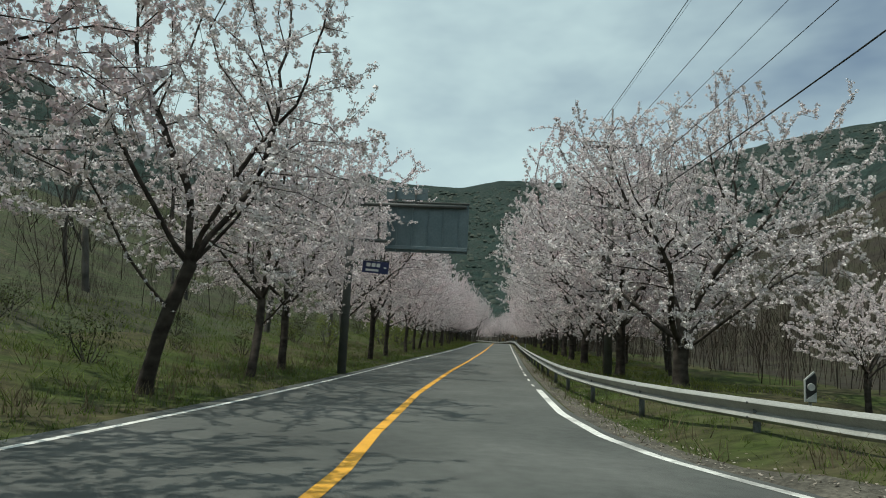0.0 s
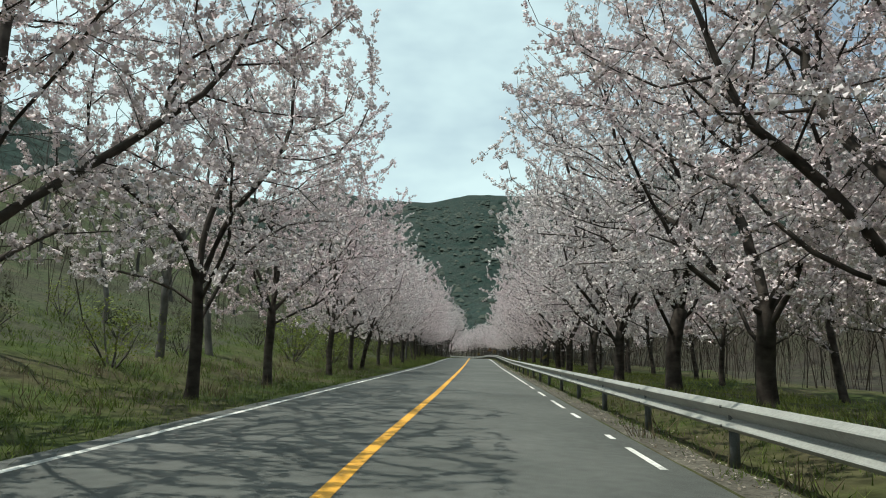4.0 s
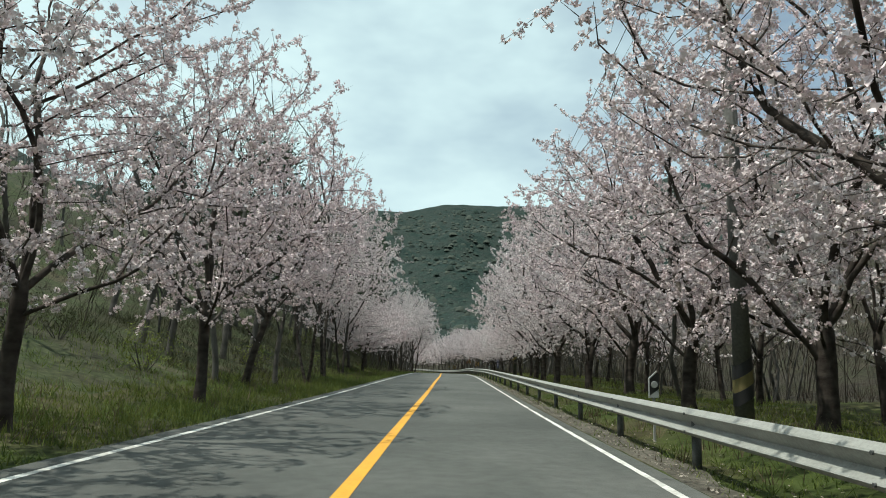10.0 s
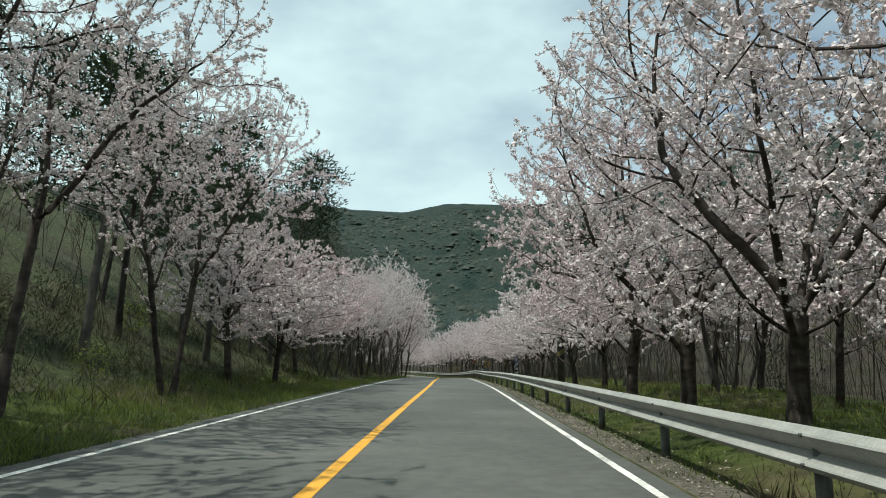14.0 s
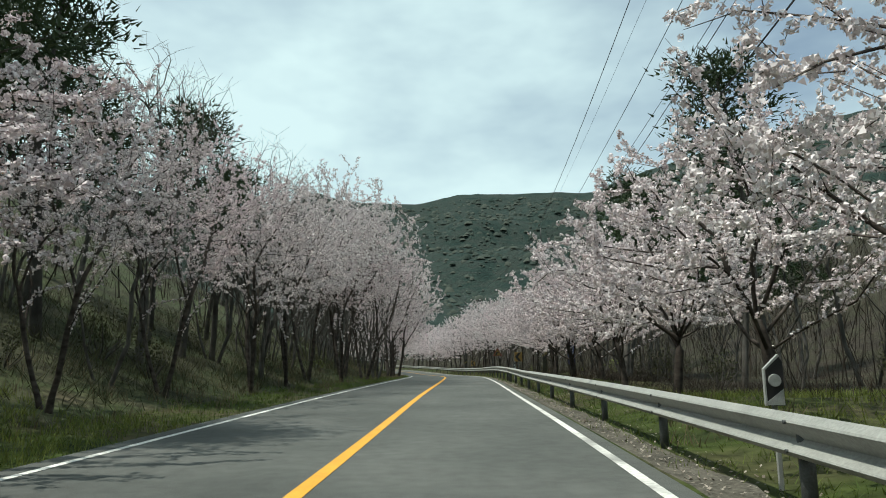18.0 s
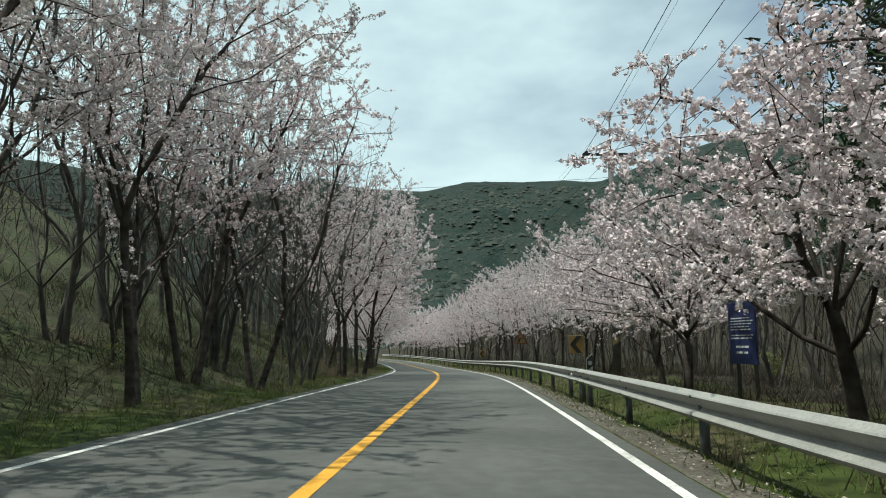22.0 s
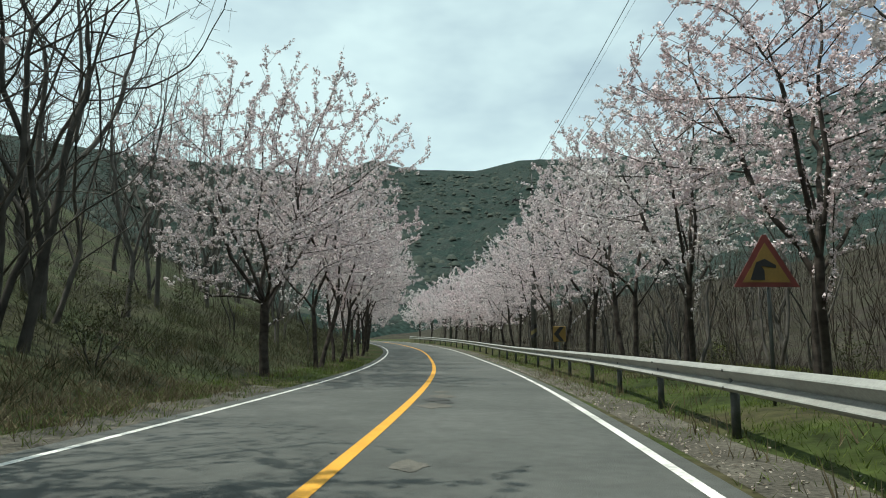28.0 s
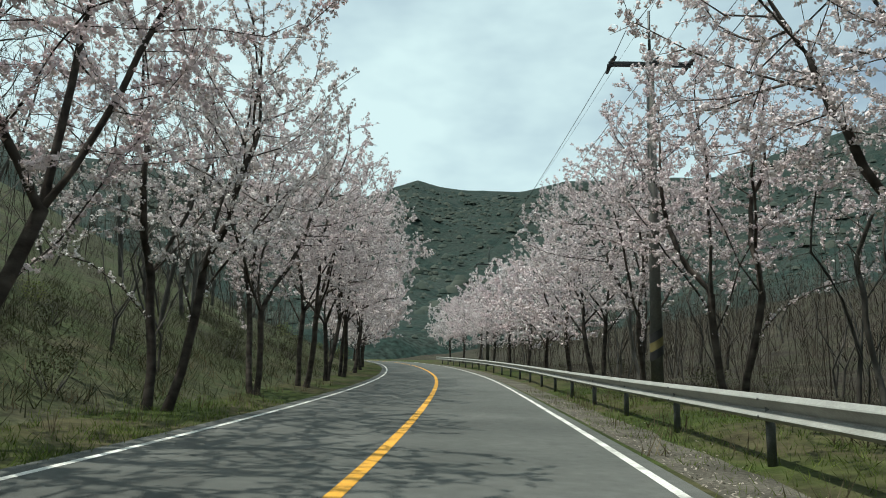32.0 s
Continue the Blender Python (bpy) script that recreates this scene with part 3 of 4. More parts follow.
    for i in tips:
        if rng.random() < 0.26:
            tw = arc(P[i], way[i] + rng.normal(0, 0.5, 3) + np.array([0, 0, 0.25]), rng.uniform(0.22, 0.85), (0, 0, 0.1), 1, rng, 0.1)
            fine.append(tube(tw, np.array([0.006, 0.003]), 3))
            shoots.append((tw, 0.0, 1.0))
    return limbs_out, fine, shoots


def cherry_kind(seed, height, spread, fork, limbs, r0, petals=30000, size=0.056, fill=8, scatter=0.035, ball=0.055, **more):
    limbs_out, fine, shoots = fill_crown(seed, height, spread, fork, limbs, r0, **more)
    length = sum(np.linalg.norm(p[1] - p[0]) * w for p, _, w in shoots)
    return (mesh_of("trunk", *joined(limbs_out), BARK, True), mesh_of("branching", *joined(fine), BARK, True),
            mesh_of("crown", *puffs(shoots, seed, petals / fill / length, size, fill, scatter, ball, 0.5), BLOSSOM))


def plant(kind, s, u, turn, scale, label, name="cherry_tree", category="cherry tree", group="", sink=0.03):
    z = float(lie(s, u))
    t = thing(name, on_road(s, u, z - sink), label, category, group, turn + math.degrees(heading(s)))
    t.scale = (scale, scale, scale)
    for me in kind:
        ob = child(me.name.split(".")[0], me, t)
        if ob.name.split(".")[0] in ("crown", "branching", "foliage"):
            ob["kind"] = "stuff"
    return t


BIG = [cherry_kind(11 + k, 11.0, 5.0, 2.4, 8, 0.21, petals=82000, bias=0.3, bottom=1.9, points=1850, low=18, wide_at=0.5) for k in range(3)]
ROUND = cherry_kind(27, 10.4, 6.0, 2.2, 10, 0.26, petals=136000, bottom=1.7, points=2500, low=15)
MID = [cherry_kind(31 + k, 10.2, 4.1, 2.6, 7, 0.14, petals=58000, bias=0.3, bottom=2.3, points=1300, low=22, wide_at=0.36) for k in range(3)]
SLIM = [cherry_kind(51 + k, 10.0, 3.8, 3.0, 6, 0.13, petals=48000, stems=2, bias=0.4, bottom=2.9, points=1100, low=40, wide_at=0.5) for k in range(3)]
HIGH = [cherry_kind(61 + k, 11.6, 4.3, 4.2, 7, 0.13, petals=50000, stems=2, bias=0.5, bottom=4.6, points=1150, low=38, wide_at=0.45) for k in range(2)]
SPARSE = cherry_kind(65, 11.6, 4.0, 3.2, 7, 0.13, petals=10400, stems=2, bias=0.3, bottom=3.4, points=1100, low=40, wide_at=0.55)
LOW = [cherry_kind(71 + k, 6.1, 3.9, 2.2, 8, 0.13, petals=46000, bias=0.5, bottom=1.9, points=1050, low=14, sag=0.04, tiers=0.75) for k in range(3)]
LONE = cherry_kind(29, 10.6, 5.1, 2.9, 9, 0.15, petals=80000, bias=0.1, bottom=2.9, points=1900, low=12, tiers=0.75)
LITE = [cherry_kind(85 + k, 9.6, 4.1, 2.8, 7, 0.13, petals=15000, bottom=2.2, points=560, low=24, size=0.115, fill=6, ball=0.1) for k in range(2)]

rng = random.Random(5)
LEFT_TREES = [(12.5, -5.4), (20.3, -5.2), (26.8, -5.4), (31, -5.8), (37.9, -5.2), (44.9, -5.3), (51.1, -5.5), (60.5, -5.6), (66.7, -5.8), (69.8, -5.7), (77.2, -5.8), (83.3, -5.7), (90.9, -5.6),
              (98.0, -6.6)]
LEFT_LOW = [(125.5, -7.0), (130.5, -6.6), (136.0, -7.0)]
LEFT_HIGH = [(105.4, -5.9, 0.86), (112.0, -6.4, 0.84), (119.4, -6.6, 0.8), (141.5, -6.6, 0.62), (147.0, -6.8, 0.68), (152.5, -6.1, 0.7), (158.0, -6.3, 0.76), (163.0, -6.6, 0.94), (167.8, -5.7, 1.0), (172.4, -6.5, 1.0)]
LEFT_SPARSE = [(175.2, -5.5), (198.6, -7.4)]
LEFT_SLIM = [(188.1, -4.9), (193.8, -4.7), (223.8, -5.5), (230.4, -5.5), (237.2, -5.5), (242.5, -5.2), (248.5, -5.3), (254.5, -5.4)]
LEFT_FAR = [(261, -5.3), (268, -5.3), (275, -5.4), (283, -5.5), (292, -5.5), (302, -5.5), (312, -5.5)]
RIGHT_TREES = [(39.2, 7.7), (46.6, 8.3), (52.0, 7.6), (60.2, 7.5), (67.5, 7.6), (75.0, 7.3), (80.5, 7.3), (86.5, 8.3), (92.3, 7.7), (99.4, 7.9), (105.6, 7.6), (112.2, 7.1), (117.3, 7.0), (123.8, 7.4)]
RIGHT_LOW = [(129, 7.6), (134.4, 7.4), (141.5, 7.4), (147.8, 7.5), (153.8, 7.5), (160, 7.9), (164.2, 7.3), (172.5, 7.4), (176.8, 8.0)]
RIGHT_SLIM = [(186.5, 8.3), (191.0, 8.4), (197.5, 8.0), (204.8, 7.8), (212, 7.8), (219, 8.0), (226, 8.0), (234, 8.2), (240.5, 7.6), (247.5, 7.6)]
RIGHT_FAR = [(254, 7.6), (261, 7.6), (268, 7.6), (275, 7.6), (283, 7.6), (291, 7.6), (300, 7.6), (309, 7.8)]
SECOND_ROW = [(45, 11.5), (52, 13), (58.6, 11.5), (65, 12.5), (71.5, 12), (78, 12), (84, 13), (91, 12.4), (96.5, 11.6), (102, 12.6), (108, 11), (113.5, 13.2), (119, 11.6), (124.5, 12), (130, 12.5)]
ON_BANK, AT_RAIL = "cherry trees along the bank", "cherry trees behind the guardrail"
for s, u in LEFT_TREES:
    plant(MID[rng.randrange(3)], s, u, rng.uniform(-40, 40) + (180 if 22 < s < 36 else 0), rng.uniform(0.94, 1.08) * (0.93 if s > 55 else 0.92 if 22 < s < 36 else 1.0), "flowering cherry tree with pale pink blossom on the grassy bank", group=ON_BANK)
for s, u in LEFT_LOW:
    plant(LOW[rng.randrange(3)], s, u, rng.uniform(-35, 35), rng.uniform(0.92, 1.06), "low cherry tree in blossom reaching out from the shaded bank", group=ON_BANK)
for s, u, k in LEFT_HIGH:
    plant(HIGH[rng.randrange(2)], s, u, rng.uniform(-40, 40), rng.uniform(0.97, 1.06) * k, "tall forked cherry tree with blossom high over bare stems", group=ON_BANK)
for s, u in LEFT_SPARSE:
    plant(SPARSE, s, u, rng.uniform(-40, 40), rng.uniform(0.95, 1.05), "dark twiggy cherry tree with a little blossom at its tips", group=ON_BANK)
for s, u in LEFT_SLIM:
    plant(SLIM[rng.randrange(3)], s, u, rng.uniform(-40, 40), rng.uniform(0.98, 1.1) * (1.15 if s < 195 else 1.0), "slender forked cherry tree in white-pink blossom on the bank", group=ON_BANK)
for s, u in RIGHT_TREES:
    plant(BIG[rng.randrange(3)], s, u, 180 + rng.uniform(-50, 50), rng.uniform(0.95, 1.05) * (0.88 if s > 95 else 1.15 if s < 55 else 1.05 if s < 78 else 0.93), "large spreading cherry tree in full blossom behind the guardrail", group=AT_RAIL)
for s, u in RIGHT_LOW:
    plant(LOW[rng.randrange(3)], s, u, 180 + rng.uniform(-45, 45), rng.uniform(0.84, 0.98) * (1.1 if s in (134.4, 164.2) else 0.96), "low cherry tree in blossom reaching over the guardrail", group=AT_RAIL)
for s, u in RIGHT_SLIM:
    plant(SLIM[rng.randrange(3)], s, u, 180 + rng.uniform(-50, 50), rng.uniform(0.98, 1.12) * (0.7 if s < 188 else 0.78 if s < 200 else 0.86 if s < 216 else 1.0), "slender forked cherry tree in blossom behind the guardrail", group=AT_RAIL)
plant(ROUND, 33.8, 9.1, 150, 1.14, "broad round cherry tree in full blossom by the lay-by", group=AT_RAIL)
plant(LOW[2], 26.5, 12.2, 20, 0.62, "small cherry tree in blossom on the grass by the lay-by", group=AT_RAIL)
plant(LONE, 214.6, -5.6, 20, 1.0, "broad cherry tree in white blossom standing alone on the bank", group=ON_BANK)
for s, u in LEFT_FAR + RIGHT_FAR:
    plant(LITE[rng.randrange(2)], s, u, rng.uniform(0, 360), rng.uniform(0.9, 1.1), "cherry tree in blossom far along the bend", group="cherry trees at the bend")
for s, u in SECOND_ROW:
    plant(LITE[rng.randrange(2)], s, u, rng.uniform(0, 360), rng.uniform(0.8, 0.95), "cherry tree in blossom on the grass further from the road", group="cherry trees on the grass")


def bare_kind(seed, height, spread, fork, limbs, r0, **more):
    limbs_out, fine, _ = fill_crown(seed, height, spread, fork, limbs, r0, **more)
    return (mesh_of("trunk", *joined(limbs_out), GREY_BARK, True), mesh_of("branching", *joined(fine), GREY_BARK, True))


FINE = [bare_kind(100 + k, 11.5, 3.1, 2.8, 6, 0.095, points=760, low=50, bottom=2.8, wide_at=0.6) for k in range(3)]
BARE = [bare_kind(90 + k, 11.5, 2.9, 3.0, 5, 0.13, points=210, low=50, bottom=2.8, wide_at=0.6) for k in range(4)]
TANGLE = [bare_kind(120 + k, 10.5, 3.4, 2.0, 7, 0.085, points=760, stems=3, low=42, bottom=1.8, wide_at=0.6) for k in range(2)]
THIN = [bare_kind(110 + k, 6.5, 1.7, 1.5, 4, 0.07, points=80, stems=2, low=55, bottom=1.4, wide_at=0.6) for k in range(3)]


def scatter_wood(kinds, count, s_range, u_range, gap, label, group, seed, scale=(0.8, 1.2)):
    r, done = random.Random(seed), []
    for _ in range(count * 6):
        if len(done) >= count:
            break
        s, u = r.uniform(*s_range), r.uniform(*u_range)
        if any((s - a) ** 2 + (u - b) ** 2 < gap * gap for a, b in done):
            continue
        done.append((s, u))
        plant(kinds[r.randrange(len(kinds))], s, u, r.uniform(0, 360), r.uniform(*scale), label, "bare_tree", "tree", group, 0.1)


near_wood = random.Random(21)
for k in range(9):
    s = 159.0 + 3.0 * k + near_wood.uniform(-0.8, 0.8)
    plant(TANGLE[k % 2], s, near_wood.uniform(-9.8, -7.0), s * 37 % 360, near_wood.uniform(0.9, 1.2), "leafless dark tree with fine twigs at the foot of the bank", "bare_tree", "tree", "bare trees at the bank's foot", 0.1)
for k in range(20):
    s = 150.0 + 5.2 * k + near_wood.uniform(-1, 1)
    plant(FINE[k % 3], s, near_wood.uniform(-16, -10.5), s * 53 % 360, near_wood.uniform(0.95, 1.25), "leafless dark tree rising above the bank", "bare_tree", "tree", "bare trees on the hillside", 0.1)
for s, u, k in ((179.4, -5.3, 1.1), (182.9, -5.5, 1.05), (185.2, -6.6, 1.15), (176.9, -7.6, 1.2), (206.5, -9.6, 1.3), (210.5, -10.8, 1.35), (203.0, -10.5, 1.3)):
    plant(TANGLE[int(s) % 2], s, u, s * 41 % 360, k, "leafless dark tree with fine twigs at the foot of the bank", "bare_tree", "tree", "bare trees at the bank's foot", 0.1)
plant(FINE[0], 101.5, -6.4, 30, 1.1, "tall leafless dark tree beside the grass strip", "bare_tree", "tree", "bare trees at the bank's foot", 0.1)
plant(FINE[2], 96.5, -7.2, 200, 1.1, "tall leafless dark tree beside the grass strip", "bare_tree", "tree", "bare trees at the bank's foot", 0.1)
scatter_wood(BARE, 22, (0, 105), (-34, -9), 3.0, "leafless grey tree on the shaded hillside", "bare trees on the hillside", 1)
scatter_wood(BARE, 28, (100, 212), (-30, -8.0), 1.8, "leafless grey tree on the steep shaded hillside", "bare trees on the hillside", 2)
scatter_wood(BARE, 20, (205, 320), (-32, -8.5), 2.4, "leafless grey tree on the steep shaded hillside", "bare trees on the hillside", 3)
scatter_wood(THIN, 40, (100, 320), (-20, -6.6), 1.6, "thin leafless sapling among brush on the bank", "saplings on the bank", 4)
scatter_wood(THIN, 84, (96, 262), (8.8, 20), 1.2, "thin leafless sapling behind the guardrail", "saplings behind the guardrail", 5)
scatter_wood(BARE, 20, (115, 320), (13, 40), 2.6, "leafless grey tree on the wooded slope", "bare trees on the far slope", 6, (0.7, 1.0))
scatter_wood(BARE, 10, (0, 115), (30, 60), 3.0, "leafless grey tree on the wooded slope", "bare trees on the far slope", 7, (0.8, 1.1))


def pine_kind(seed, height):
    r = np.random.default_rng(seed)
    trunk = arc((0, 0, -0.2), (0.05, 0.02, 1), height, (0, 0, 0.1), 8, r, 0.06)
    wood, pads = [tube(trunk, np.linspace(0.17, 0.03, 9), 7)], []
    for k in range(26):
        t = 0.42 + 0.57 * k / 26
        q, _ = along(trunk, t)
        az = 2.4 * k + r.uniform(-0.4, 0.4)
        ln = (1 - t) * 3.6 + 0.6
        br = arc(q, (math.cos(az), math.sin(az), 0.25), ln, (0, 0, 0.25), 3, r, 0.1)
        wood.append(tube(br, np.linspace(0.04, 0.01, 4), 4))
        pads += [br[2], br[3], br[3] + r.normal(0, 0.3, 3)]
    pos = np.repeat(np.array(pads), 62, axis=0)
    n = len(pos)
    off = r.normal(0, 1, (n, 3)) * np.array([0.42, 0.42, 0.2])
    a = off + r.normal(0, 0.25, (n, 3)) + np.array([0, 0, 0.25])
    a /= np.linalg.norm(a, axis=1)[:, None]
    b = np.cross(a, r.normal(0, 1, (n, 3)))
    b /= np.linalg.norm(b, axis=1)[:, None]
    p = pos + off
    tri = np.stack([p + a * 0.2, p - a * 0.08 + b * 0.04, p - a * 0.08 - b * 0.04], 1).reshape(-1, 3)
    return (mesh_of("trunk", *joined(wood), GREY_BARK, True), mesh_of("crown", tri, np.arange(n * 3).reshape(-1, 3), NEEDLES))


PINE = [pine_kind(130 + k, 11 + k) for k in range(2)]
for s, u in [(112, -12), (119, -14), (126, -11.5), (131, -15), (138, -11), (143, -16), (150, -12.5), (157, -15.5), (163, -12), (118, -20), (135, -21), (150, -22)] + [(153, 12.5), (158, 13.5), (173, 14.5), (178, 17), (184, 15), (190, 20), (198, 17), (166, 20), (205, 22), (214, 19)]:
    plant(PINE[rng.randrange(2)], s, u, rng.uniform(0, 360), rng.uniform(0.75, 1.1), "dark green pine among the leafless trees", "pine_tree", "pine tree", "pines on the slopes", 0.1)
for s, u, k in ((167.0, 10.6, 1.12), (162.5, 12.0, 0.95), (171.0, 11.8, 1.0)):
    plant(PINE[1], s, u, s * 71 % 360, k, "dark green pine standing behind the low cherries", "pine_tree", "pine tree", "pines on the slopes", 0.1)
for s, u in ((108, -9.5), (121, -10), (129, -9.2), (140, -9.5), (147, -10.5), (155, -9.8)):
    plant(PINE[rng.randrange(2)], s, u, rng.uniform(0, 360), rng.uniform(0.95, 1.2), "tall dark green pine above the bank", "pine_tree", "pine tree", "pines on the slopes", 0.1)

def shrub_kind(seed, w, h, mat):
    r = np.random.default_rng(seed)
    stems = [arc((0, 0, -0.1), (math.cos(a), math.sin(a), 1.4), h * r.uniform(0.6, 1.0), (0, 0, 0.2), 2, r, 0.15) for a in np.arange(0, 6.28, 0.8)]
    n = 640
    d = r.normal(0, 1, (n, 3))
    d /= np.linalg.norm(d, axis=1)[:, None]
    p = d * r.uniform(0.35, 1.0, (n, 1)) ** 0.5 * np.array([w, w, h * 0.55]) * (1 + 0.3 * np.sin(d[:, :1] * 5 + seed)) + np.array([0, 0, h * 0.55])
    a = np.cross(d + r.normal(0, 0.8, (n, 3)), r.normal(0, 1, (n, 3)))
    a /= np.linalg.norm(a, axis=1)[:, None]
    c = np.cross(d, a)
    k = r.uniform(0.025, 0.06, (n, 1))
    tri = np.stack([p + a * k, p - a * k * 0.4 + c * k * 0.5, p - a * k * 0.4 - c * k * 0.5], 1).reshape(-1, 3)
    return (mesh_of("branching", *joined([tube(st, np.array([0.02, 0.014, 0.006]), 4) for st in stems]), GREY_BARK, True), mesh_of("foliage", tri, np.arange(n * 3).reshape(-1, 3), mat))


SHRUB = [shrub_kind(150 + k, 0.75, 1.25, OLIVE) for k in range(3)]
FRESH_SHRUB = [shrub_kind(160, 0.8, 1.1, FRESH)]
for count, s_range, u_range, seed in ((44, (0, 100), (-16, -7.6), 1), (56, (100, 290), (-15, -7.2), 2), (34, (105, 280), (9.5, 18), 3)):
    r = random.Random(seed)
    for _ in range(count):
        s, u = r.uniform(*s_range), r.uniform(*u_range)
        fresh = r.random() < 0.14
        plant(FRESH_SHRUB[0] if fresh else SHRUB[r.randrange(3)], s, u, r.uniform(0, 360), r.uniform(0.6, 1.35),
              "low shrub breaking into yellow-green leaf" if fresh else "low dull olive shrub on the rough ground", "shrub", "shrub", "shrubs on the banks", 0.08)

for s, u, k in ((47.0, -8.4, 1.6), (63.0, -8.0, 1.9), (66.5, -8.9, 2.3), (70.0, -7.6, 1.8), (73.5, -8.6, 2.4), (77.5, -7.8, 2.0), (81.0, -8.6, 1.5), (94.0, -8.6, 1.3), (104.0, -8.2, 1.2), (118.0, -8.0, 0.9)):
    plant(FRESH_SHRUB[0], s, u, s * 31 % 360, k, "rounded bush breaking into yellow-green leaf", "shrub", "shrub", "shrubs on the banks", 0.08)

# ---- low growth ----
def blades(count, place, height, width, seed, lean=0.35):
    """Upright slivers of grass or twig, count of them, at places given by place(random)."""
    r = np.random.default_rng(seed)
    su = place(r, count)
    pos = on_road(su[:, 0], su[:, 1], lie(su[:, 0], su[:, 1]) - 0.02)
    a = r.uniform(0, 2 * math.pi, count)
    side = np.stack([np.cos(a), np.sin(a), 0 * a], 1) * (width * r.uniform(0.6, 1.4, (count, 1)))
    h = height * r.uniform(0.45, 1.25, (count, 1))
    tip = pos + np.concatenate([r.normal(0, lean, (count, 2)) * h, h], 1)
    tri = np.stack([pos - side, pos + side, tip], 1).reshape(-1, 3)
    return tri, np.arange(count * 3).reshape(-1, 3)


def tufts(r, count, s0, s1, uf, per=9, near=0.09):
    n = count // per + 1
    s, k = r.uniform(s0, s1, n), r.uniform(0, 1, n)
    u = np.array([uf(a, b) for a, b in zip(s, k)])
    return np.stack([np.repeat(s, per)[:count] + r.normal(0, near, count), np.repeat(u, per)[:count] + r.normal(0, near, count)], 1)


tagged(new("verge_grass", mesh_of("verge_grass", *blades(42000, lambda r, c: tufts(r, c, 2, 235, lambda s, k: -3.72 - 2.6 * k ** 1.2, 12, 0.14), 0.16, 0.009, 1, 0.55), GRASS)), "short green grass along the foot of the bank", "grass", kind="stuff")
tagged(new("verge_grass", mesh_of("verge_grass", *blades(60000, lambda r, c: tufts(r, c, 12, 245, lambda s, k: bay(s) + 0.35 + 3.6 * k, 12, 0.15), 0.13, 0.009, 2, 0.6), GRASS)), "green grass round the guardrail posts", "grass", kind="stuff")
tagged(new("verge_grass", mesh_of("verge_grass", *blades(20000, lambda r, c: tufts(r, c, 82, 142, lambda s, k: -3.75 - 4.0 * k), 0.24, 0.010, 11), FRESH)), "fresh yellow-green grass below the bank", "grass", kind="stuff")
tagged(new("verge_grass", mesh_of("verge_grass", *blades(30000, lambda r, c: tufts(r, c, -5, 100, lambda s, k: -5.5 - 10 * k, 13, 0.22), 0.24, 0.012, 12, 0.6), GRASS)), "rough grass on the shaded bank", "grass", kind="stuff")
tagged(new("brush", mesh_of("brush", *blades(21000, lambda r, c: tufts(r, c, 148, 262, lambda s, k: 6.8 + 6.5 * k, 14, 0.35), 0.42, 0.008, 15, 0.6), BRUSH)), "low brown twigs and stalks behind the guardrail", "brush", kind="stuff")
tagged(new("verge_grass", mesh_of("verge_grass", *blades(30000, lambda r, c: tufts(r, c, 30, 150, lambda s, k: 6.4 + 6.5 * k, 14, 0.3), 0.2, 0.012, 21, 0.5), FRESH)), "sunlit yellow-green grass under the cherries", "grass", kind="stuff")
tagged(new("verge_grass", mesh_of("verge_grass", *blades(12000, lambda r, c: tufts(r, c, 203, 222, lambda s, k: 9.0 + 9.0 * k, 14, 0.3), 0.26, 0.013, 22, 0.5), FRESH)), "patch of bright meadow behind the guardrail", "grass", kind="stuff")
tagged(new("dry_grass", mesh_of("dry_grass", *blades(15000, lambda r, c: tufts(r, c, 187, 209, lambda s, k: -4.45 - 4.2 * k ** 1.2, 13, 0.16), 0.2, 0.011, 23, 0.8), DRY_GRASS)), "trampled straw on the bare bank", "grass", kind="stuff")
tagged(new("dry_grass", mesh_of("dry_grass", *blades(14000, lambda r, c: tufts(r, c, 2, 245, lambda s, k: (-4.6 - 6.5 * k) if k < 0.7 else bay(s) + 0.3 + 3.0 * (k - 0.7) / 0.3, 14, 0.16), 0.38, 0.010, 3), DRY_GRASS)), "dry straw-coloured stalks on the banks", "grass", kind="stuff")
tagged(new("brush", mesh_of("brush", *blades(46000, lambda r, c: tufts(r, c, 0, 300, lambda s, k: (-12 if s < 98 else -7.5) - 24 * k, 26, 0.4), 1.0, 0.006, 4, 0.45), BRUSH)), "bare brown brushwood covering the hillside", "brush", kind="stuff")
tagged(new("brush", mesh_of("brush", *blades(34000, lambda r, c: tufts(r, c, 96, 262, lambda s, k: -6.2 - 9 * k, 17, 0.35), 0.55, 0.012, 14, 0.7), OLIVE)), "dull olive undergrowth at the foot of the hillside", "brush", kind="stuff")
tagged(new("brush", mesh_of("brush", *blades(22000, lambda r, c: tufts(r, c, 100, 300, lambda s, k: 9.5 + 24 * k, 26, 0.4), 1.2, 0.007, 5, 0.35), BRUSH)), "bare brown brushwood behind the guardrail", "brush", kind="stuff")


